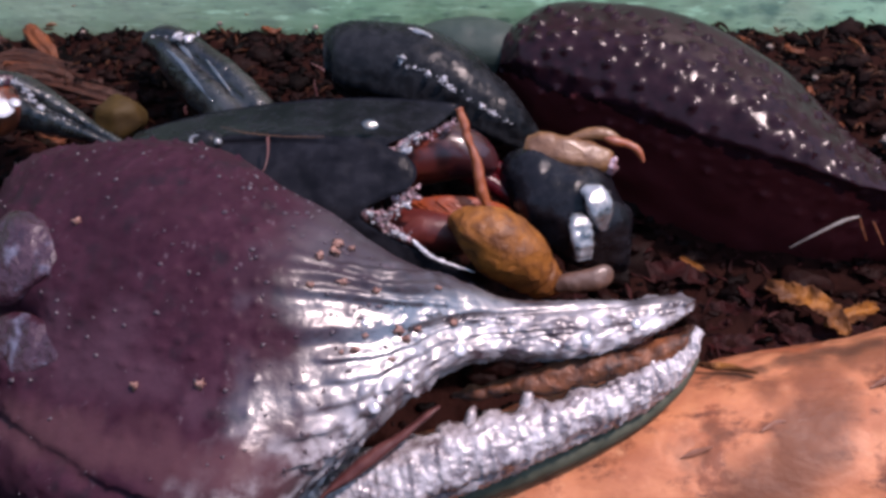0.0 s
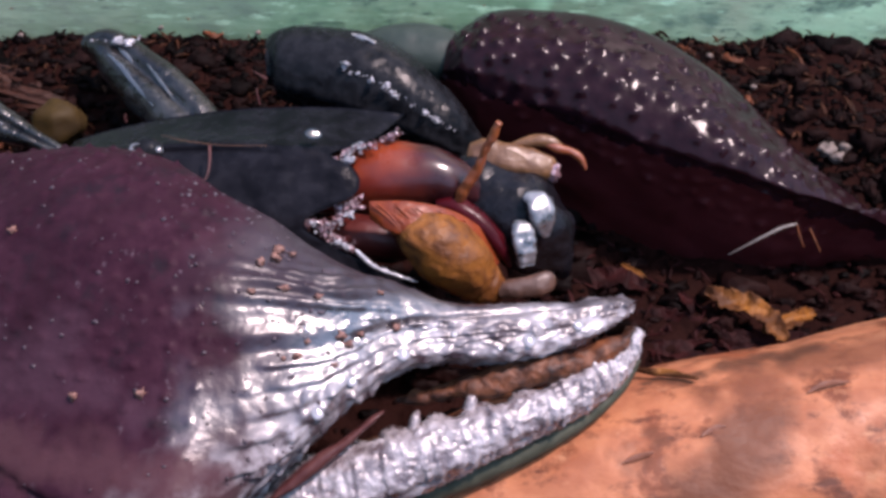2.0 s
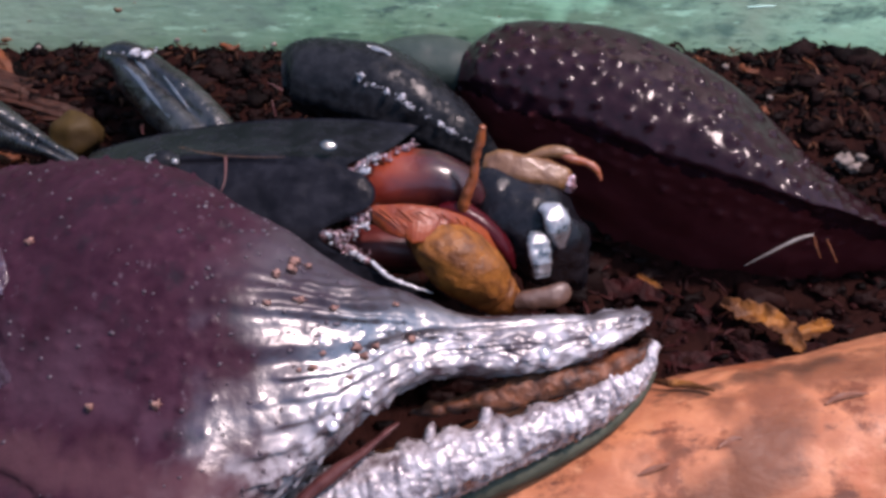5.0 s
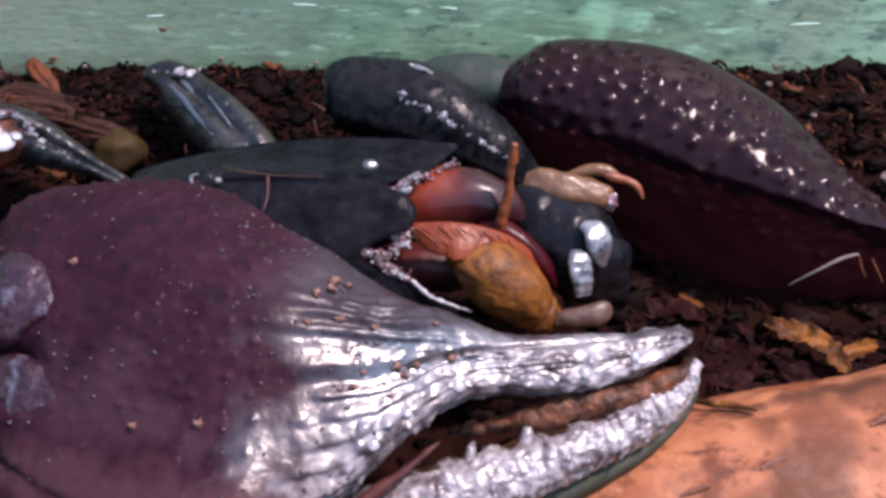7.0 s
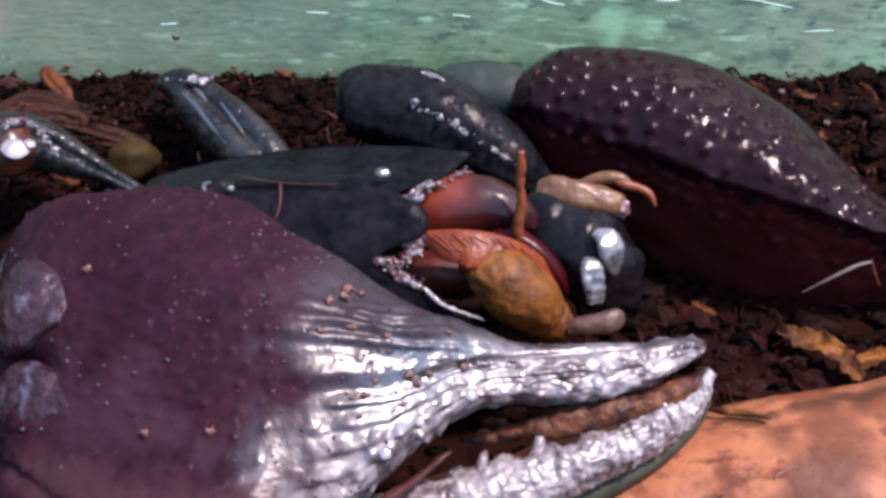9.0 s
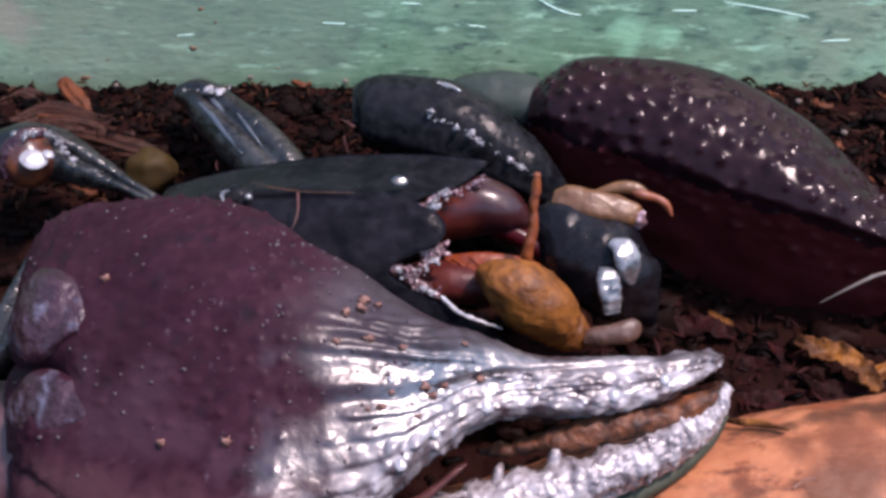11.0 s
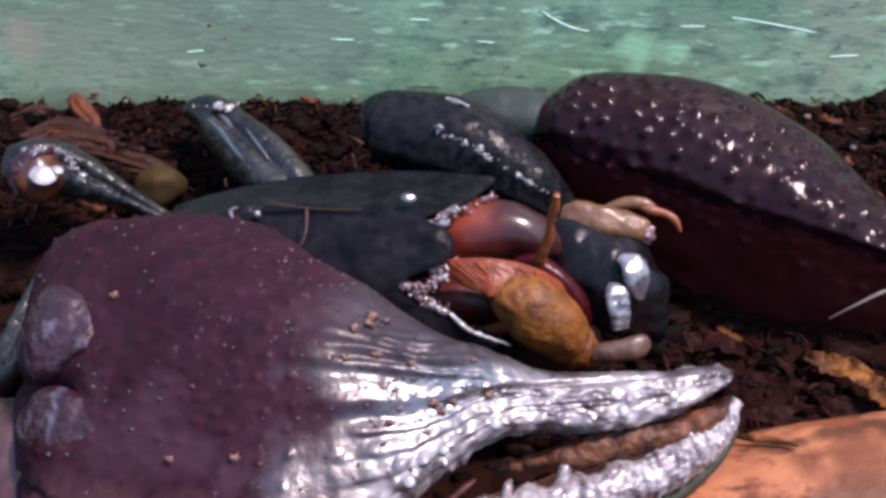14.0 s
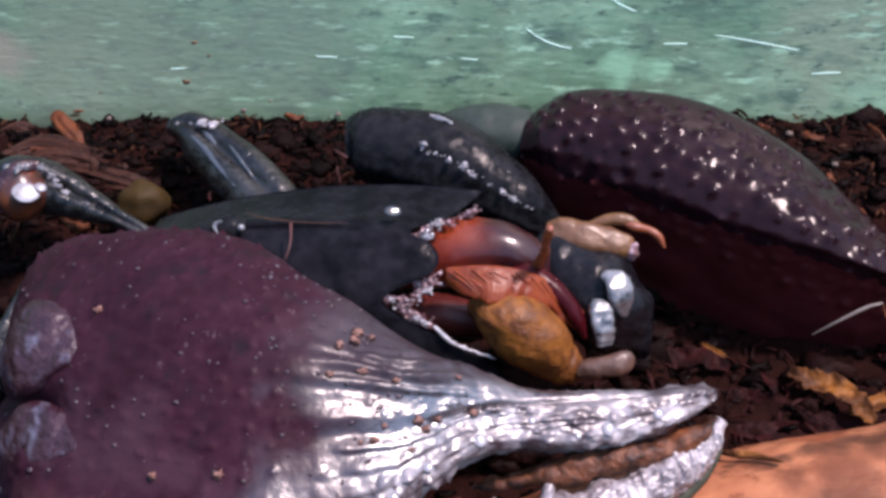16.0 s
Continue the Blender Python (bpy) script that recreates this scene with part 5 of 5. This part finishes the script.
single("bark_chip", loft([((-33.78, 24.58, 5.15), 0.37, 0.2), ((-33.03, 23.54, 4.96), 0.69, 0.3), ((-31.67, 22.03, 4.57), 0.64, 0.3), ((-30.9, 21, 4.11), 0.23, 0.12)], 40, 30, frayed(3.0)), CHIP, "small orange bark chip on the soil", "bark chip", "bark chips")
STRIPS = ([(-37.11, 20.17, 4.13), (-34.3, 21.61, 4.15), (-31.38, 20.71, 4.11), (-28.55, 20.27, 4.23)], [(-33.16, 18.75, 4.12), (-29.91, 18.12, 4.06), (-26.64, 17.12, 3.91), (-24.65, 17.12, 3.91)],
          [(-36.28, 18.59, 3.97), (-33.16, 19.22, 4.6), (-30.04, 18.91, 4.28), (-28.08, 17.65, 3.88)], [(-38.4, 22.09, 4.63), (-36.49, 23.22, 4.35), (-34.19, 22.57, 3.7)], [(-30.8, 20.17, 4.13), (-28.37, 19.06, 3.87), (-25.81, 18.44, 3.81)])
for k, pts in enumerate(STRIPS):
    single("bark_strip", loft([(p, w, w * 0.55) for p, w in zip(pts, [0.25] + [0.75] * (len(pts) - 2) + [0.15])], 60, 36, frayed(k * 9.0)), BARK, "frayed reddish-brown bark strip on the soil", "bark strip", "bark strips")
for k, (pts, w) in enumerate((
        ([(28.07, 17.01, 4.57), (28.27, 16.67, 4.51), (28.48, 16.19, 4.45)], 0.28),
        ([(27.02, 16.47, 4.45), (27.39, 16.13, 4.39), (27.65, 15.65, 4.34)], 0.22),
        ([(27.22, 21.73, 4.91), (27.88, 21.16, 4.89), (28.66, 21.01, 4.89)], 0.3),
        ([(32.7, 22.86, 4.9), (33.15, 21.73, 4.91), (33.48, 20.44, 4.88)], 0.18),
        ([(29.26, 12.64, 3.87), (29.75, 13.03, 3.98), (30.29, 13.16, 3.97)], 0.25),
        ([(-34.66, 20.15, 4.88), (-32.99, 19.73, 4.88), (-31.3, 19.16, 4.87)], 0.22),
        ([(-30.45, 12.64, 3.87), (-29.38, 11.97, 3.77), (-28.28, 12.03, 3.83)], 0.34),
        ([(-14.74, 24.58, 4.92), (-13.92, 24.14, 4.91), (-13.1, 24.29, 4.91)], 0.24),
        ([(-23.63, 22.46, 4.92), (-22.85, 21.88, 4.91), (-22.1, 21.73, 4.91)], 0.22),
        ([(23.56, 22.86, 4.9), (24.31, 22.46, 4.92), (24.91, 21.73, 4.91)], 0.2))):
    single("bark_chip", loft([(pts[0], w * 0.5, 0.12), (pts[1], w, 0.2), (pts[2], w * 0.4, 0.1)], 24, 18, frayed(20.0 + 5 * k)), CHIP, "small orange bark chip on the soil", "bark chip", "bark chips")
for c, r in (((33.54, 11.79, 3.59), 0.62), ((34.15, 11.29, 3.37), 0.5), ((34.93, 12.2, 3.57), 0.42), ((29.1, 18.4, 4.4), 0.22), ((26.17, 21.98, 4.72), 0.22), ((-18.21, 25.25, 4.89), 0.28), ((-29.22, 24.14, 4.91), 0.2), ((-10.35, 24.58, 4.92), 0.2)):
    single("grit", blob(c, r, c[0], 0.5, 8, (1.1, 0.9, 0.8), 1.5), PALE, "pale crumb of grit on the soil", "grit", "grit")
for pts in ([(28.11, 1.3, 6.11), (28.26, 0.81, 5.62), (28.57, 0.22, 5.03)], [(28.99, 1.14, 5.95), (29.33, 0.6, 5.41), (29.71, 0.0, 4.81)]):
    single("twig", tube(pts, [0.06, 0.08, 0.05], 8, 12), CHIP, "thin reddish twig against the claw", "twig", "twigs")
single("pebble", blob((-24.4, 13.65, 4.68), 2.1, 9, 0.15, 16, (0.95, 0.8, 0.85)), PEBBLE, "rounded ochre pebble on the soil", "pebble")
single("twig", loft([(tuple(Vector(on_top(wood_body, c)) + FACING * 0.10), w, 0.14) for c, w in (((15.0, -10.94, 6.03), 0.10), ((15.94, -10.95, 6.02), 0.24), ((17.1, -10.98, 5.99), 0.22), ((18.2, -11.1, 5.87), 0.06))], 24, 10,
                    lambda s, a, p: 0.05 * noise.noise(Vector(p) * 2.0)), LEAF, "thin ochre twig lying along the driftwood", "twig", "twigs")
single("straw", loft([((22.41, -2.37, 7.05), 0.04, 0.04), ((23.88, -2.19, 8.08), 0.09, 0.1), ((25.63, -1.71, 8.84), 0.13, 0.1), ((26.72, -1.5, 9.04), 0.07, 0.05)], 20, 10), STRAW, "pale dry straw against the claw", "straw")


def leaf(spine, seed, width, lift=0.5):
    """A thin crumpled blade along spine, mm; its edge is torn and its surface folded."""
    rows = np.array(spine, float)
    verts, faces = [], []
    nu, nv = 48, 24
    for layer in (0, 1):
        for i in range(nu + 1):
            s = i / nu
            p = spline(rows, s)
            t = spline(rows, min(s + 0.02, 1)) - spline(rows, max(s - 0.02, 0))
            side = np.cross((0, -0.3, 0.95), t)
            side /= np.linalg.norm(side)
            for j in range(nv + 1):
                q = 2 * j / nv - 1
                w = width * math.sin(math.pi * (0.06 + 0.9 * s)) ** 0.6 * (1 + 0.45 * noise.noise(Vector((s * 7 + seed, 3.0 * (q > 0), 0))) + 0.40 * noise.noise(Vector((s * 22 + seed, 3.0 * (q > 0), 4.0))))
                x = p + side * q * w
                n = Vector((x[0] * 0.55, x[1] * 0.55, seed))
                z = lift * (noise.noise(n * 0.7) + 0.45 * noise.noise(n * 2.0)) + 0.5 * abs(q) ** 1.5 * lift
                verts.append((x[0], x[1] - 0.3 * z, x[2] + z - 0.09 * layer))
    w, m = nv + 1, (nu + 1) * (nv + 1)
    for i in range(nu):
        for j in range(nv):
            a = i * w + j
            faces.append((a, a + w, a + w + 1, a + 1))
            faces.append((m + a + 1, m + a + w + 1, m + a + w, m + a))
    rim = [i * w for i in range(nu)] + [nu * w + j for j in range(nv)] + [i * w + nv for i in range(nu, 0, -1)] + [j for j in range(nv, 0, -1)]
    for k, a in enumerate(rim):
        b = rim[(k + 1) % len(rim)]
        faces.append((a + m, b + m, b, a))
    return verts, faces


single("dead_leaf", leaf([(22.17, -0.75, 1.52), (23.67, -1.53, 1.58), (25.62, -2.47, 1.49), (26.52, -3.91, 1.18), (27.08, -4.83, 1.11)], 2.0, 0.8, 0.9), LEAF, "crumpled orange-brown dead leaf on the soil", "leaf", "dead leaves")
single("dead_leaf", leaf([(25.88, -3.65, 0.88), (27.48, -3.2, 1.05), (28.77, -2.56, 1.12), (29.87, -2.08, 1.04)], 11.0, 0.55, 0.5), LEAF, "curled orange-brown dead leaf on the soil", "leaf", "dead leaves")
single("dead_leaf", leaf([(16.97, 2.93, 0.66), (17.66, 2.2, 0.5), (18.3, 1.59, 0.45), (18.86, 0.92, 0.36)], 5.0, 0.26, 0.3), LEAF, "small orange-brown leaf scrap on the soil", "leaf", "dead leaves")
single("dead_leaf", leaf([(16.57, -5.72, -0.91), (17.75, -5.74, -0.65), (19.09, -5.63, -0.54), (20.04, -5.58, -0.49)], 8.0, 0.3, 0.2), LEAF, "orange-brown leaf scrap beside the wood", "leaf", "dead leaves")
single("dead_leaf", leaf([(20.61, -0.14, 0.71), (20.91, -0.68, 0.73), (21.12, -1.28, 0.7), (21.26, -1.93, 0.62)], 14.0, 0.36, 0.3), MOULD, "dull brown leaf scrap on the damp soil", "leaf", "dead leaves")


for spine, seed, width, lift in (
        ([(17.33, -1.46, -0.05), (19.75, -2.24, 0.03), (21.83, -3.4, 0.28), (23.47, -4.66, 0.43)], 21.0, 1.0, 0.5),
        ([(21.49, -3.41, -0.02), (24.41, -4.06, 0.18), (27.34, -4.43, 0.38), (29.56, -4.66, 0.43)], 24.0, 0.8, 0.5),
        ([(17.31, -4.28, -0.04), (19.71, -4.72, 0.09), (22.32, -4.77, 0.32), (25.25, -5.13, 0.53)], 27.0, 0.7, 0.4),
        ([(13.12, 1.89, 0.48), (14.69, 1.61, 0.48), (16.66, 1.39, 0.55), (18.53, 0.49, 0.49)], 29.0, 0.8, 0.5)):
    single("dead_leaf", leaf(spine, seed, width, lift), MOULD, "dark red-brown rotting leaf on the damp soil", "leaf", "dead leaves")


def crumbs(count, seed, size, y0, y1):
    rng = random.Random(seed)
    out = []
    for k in range(count):
        x, y = rng.uniform(-44, 44), rng.uniform(y0, y1)
        r = size * (0.35 + rng.expovariate(2.2))
        r = min(r, 1.3)
        out.append(blob((x, y, soil_height(x, y) + r * 0.2), r, k, 0.9, 5, (rng.uniform(0.6, 1.8), rng.uniform(0.6, 1.3), rng.uniform(0.4, 0.9)), 1.7))
    return join(out)


single("soil_crumbs", crumbs(3600, 5, 0.33, 9, 24.8), CRUMB, "loose crumbs of brown soil", "soil crumbs", kind="stuff", at_mm=(0, 0, 0))
single("damp_crumbs", crumbs(1500, 6, 0.5, -24, 9), DAMP, "loose crumbs of dark damp soil", "soil crumbs", kind="stuff", at_mm=(0, 0, 0))


def litter(count, seed, x0, x1, y0, y1, size):
    """Small torn chips lying every way on the soil."""
    rng = random.Random(seed)
    out = []
    for k in range(count):
        x, y = rng.uniform(x0, x1), rng.uniform(y0, y1)
        z = soil_height(x, y) + rng.uniform(0.05, 0.7)
        length, w = size * rng.uniform(0.3, 2.4), size * rng.uniform(0.05, 0.5)
        turn, rise = rng.uniform(0, math.pi), rng.uniform(-0.5, 0.5)
        d = Vector((math.cos(turn), math.sin(turn), rise)) * length
        c = Vector((x, y, z))
        out.append(loft([(tuple(c - d), w * 0.3, 0.05), (tuple(c + Vector((0, 0, rng.uniform(0, 0.3)))), w, 0.09), (tuple(c + d), w * 0.2, 0.04)], 5, 6, None, (0, -0.3, 0.95)))
    return join(out)


single("leaf_litter", litter(300, 31, 6, 44, -13, 7, 0.38), MOULD, "dark damp leaf litter on the soil", "leaf litter", kind="stuff", at_mm=(0, 0, 0))
single("bark_litter", litter(800, 32, -44, 44, 11, 24.6, 0.36), LITTER, "brown shredded bark on the soil", "bark litter", kind="stuff", at_mm=(0, 0, 0))


# ---- what moves ----
def moved(ob, right=0.0, up=0.0, turn=0.0, lean=0.0, deep=0.0):
    """A pose of a part in its thing's space: mm across the line of sight, degrees about the line of sight, degrees of lean."""
    home = (WHERE[ob.name] - WHERE[ob.parent.name] + RIGHT * right + UP * up - FACING * deep) * MM
    return Matrix.Translation(home) @ Matrix.Rotation(radians(turn), 4, FACING) @ Matrix.Rotation(radians(lean), 4, "X")


def motions():
    # the claw rocks a little: seconds, turn, lift
    rock = ((0, 22, -3), (0.5, 9, -4.5), (1, 12, -2), (1.5, 13, -4.5), (2, 8, -4), (2.5, 15, -3.5), (3, 8, -4), (5.5, 10, -2), (6, 6, 0), (6.5, 12, 0),
            (7, 2, 0), (7.5, 12, 2), (8, 6, 0), (8.5, 7, 1.5), (9, 5, 1.5), (11.5, 16, 4), (12, 19, 3.5), (12.5, 20, 4), (13, 4, 3), (13.5, 16, 5),
            (14, 9, 4.5), (14.5, 17, 4.5), (15, 20, 4), (15.5, 10, 3), (16, 19, 4.5))
    walk(claw, [(t, moved(claw, 0, -0.031 * y, -0.0555 * a)) for t, a, y in rock])
    # the body heaves as it chews
    heave = ((0, 8), (0.5, 7), (1, 0), (1.5, 3), (2, 2), (2.5, 4), (3, 2), (5.5, 2), (6, 0), (7, 0), (8, 0), (9, -1), (11.5, 5), (12, 8), (12.5, 0),
             (13, -1), (13.5, 1), (14, 0), (14.5, 8), (15, 6), (15.5, 3), (16, 6))
    walk(body, [(t, moved(body, 0.08 if t > 10 else 0.0, 0.034 * y)) for t, y in heave])
    # the jaw pushes out and draws back under the shield
    push = ((0, -0.02), (0.4, 0.2), (0.8, 0.9), (1, 0.9), (1.3, 0.72), (1.6, 0.65), (2, 0.6), (2.5, 0.5), (3, 0.46), (5.3, 0.4), (6, 0.4), (9.2, 0.4),
            (10.6, 0.3), (11.3, -0.1), (11.7, -0.1), (12, 0.2), (12.3, 0.72), (12.6, 1.0), (13, 0.72), (13.4, 0.62), (13.8, 0.46), (14.2, 0.36), (14.6, 0.5),
            (15, 0.62), (15.5, 0.55), (16, 0.46))
    walk(jaw, [(t, moved(jaw, 4.1 * (e - 0.4), -1.4 * (e - 0.4), -9 * (e - 0.4), 0.0, max(0.0, 5.5 * (0.25 - e)))) for t, e in push])
    # its fingers open and close
    # seconds, turn, right, up, depth
    gape = ((0, 0, 0, 0, 2.2), (0.4, 24, 0, 0, 1.2), (0.8, 4, 0, 0, 0), (1.3, 0, 0, 0, 0), (2, 0, 0, -0.3, 0.4), (9.2, 0, 0, -0.3, 0.5), (10.6, 0, 0, 0, 1.2), (11.3, 0, 0, 0, 2.2), (11.7, 4, 0, 0, 2.0),
            (12, 20, 0.6, 1.0, 0.2), (12.2, 14, 2.6, 1.7, -0.8), (12.4, 0, 1.6, -0.4, -0.8), (12.6, 0, -0.2, -0.8, 0), (13, 0, -0.1, -0.5, 0.6), (14.2, 0, -0.1, -0.4, 0.6), (14.4, 10, 1.2, 0.6, 0),
            (14.6, 29, 3.0, 2.0, -0.8), (14.8, 12, 2.0, 0.7, -0.9), (15, -6, 1.3, 0.3, -0.9), (15.4, -6, 1.0, 0.3, -0.8), (16, -4, 0.5, 0.1, -0.4))
    walk(finger_low, [(t, moved(finger_low, x, y, a, 0, z)) for t, a, x, y, z in gape])
    walk(finger_high, [(t, moved(finger_high, x * 0.8, y * 0.8, a * 1.2, 0, z + (0.4 if y > 0.5 else 1.6))) for t, a, x, y, z in gape])
    # the fan of hairs lifts with them, and sinks behind the prey as the jaw draws back
    spread = ((0, 0, 1.3, -1.5, 2.2), (0.4, 24, 0.6, -0.7, 0.6), (0.8, 4, 0, -1.0, 1.3), (1.3, 0, 0, -0.7, 0.9), (2, 0, 0, -0.2, 0.2), (9.2, 0, 0.1, -0.1, 0), (10.6, 0, 1.0, -1.0, 1.4), (11.3, 0, 1.6, -1.8, 2.4),
              (11.7, 4, 1.3, -1.4, 2.0), (12, 26, 0, 0, 0.3), (12.4, 10, 0, -1.2, 1.8), (12.7, 0, 0, -1.4, 2.2), (13, 0, 0, -0.9, 1.4), (13.4, 0, 0, -0.4, 0.6), (14.2, 0, 0, -0.1, 0.1), (14.5, 34, 0, 0, 0), (14.9, 26, 0.3, 0.1, 0),
              (15.3, 20, 0.3, 0.1, 0), (16, 16, 0.3, 0, 0))
    walk(fan, [(t, moved(fan, 0.012 * a + x, 0.022 * a + y, 0.15 * a, 0.0, z)) for t, a, x, y, z in spread])
    # the leg of the prey is swung about by the jaws: seconds, right, up, turn, lean
    swing = (
        (0, -0.90, -0.35, 16.5, 10.4),
        (0.4, -0.49, -0.45, 11.8, 17.9),
        (0.8, 1.35, -0.45, -24.0, 32.4),
        (1.5, 1.11, 0.10, -29.2, 35.0),
        (2, 0.90, 0.07, -25.2, 32.2),
        (3, 0.66, -0.00, -17.8, 32.8),
        (5.3, 0.14, -0.00, -10.6, 29.3),
        (6, 0.07, -0.00, -8.3, 30.0),
        (7, 0.00, -0.00, -7.6, 30.1),
        (9.2, 0.35, -0.21, -0.0, 27.7),
        (11.3, -0.38, -1.04, -5.3, 21.6),
        (11.7, -1.08, -0.83, 6.6, 8.3),
        (12, 0.14, -0.80, 5.0, 9.4),
        (12.3, 2.05, -0.97, -24.0, 55.8),
        (12.6, 2.50, -1.67, -52.1, 49.3),
        (13, 1.11, -0.45, -40.5, 59.3),
        (13.4, 0.66, -0.28, -27.9, 56.7),
        (13.8, 0.24, -0.10, -20.4, 51.5),
        (14.2, 0.14, -0.21, -4.8, 41.8),
        (14.6, 2.15, 1.77, -19.5, 66.8),
        (15, 1.70, 1.11, -10.3, 71.4),
        (15.5, 1.18, 0.94, -11.3, 69.5),
        (16, 1.01, 0.76, -8.7, 67.9),
    )
    walk(stick, [(t, moved(stick, *row)) for t, *row in swing])


motions()
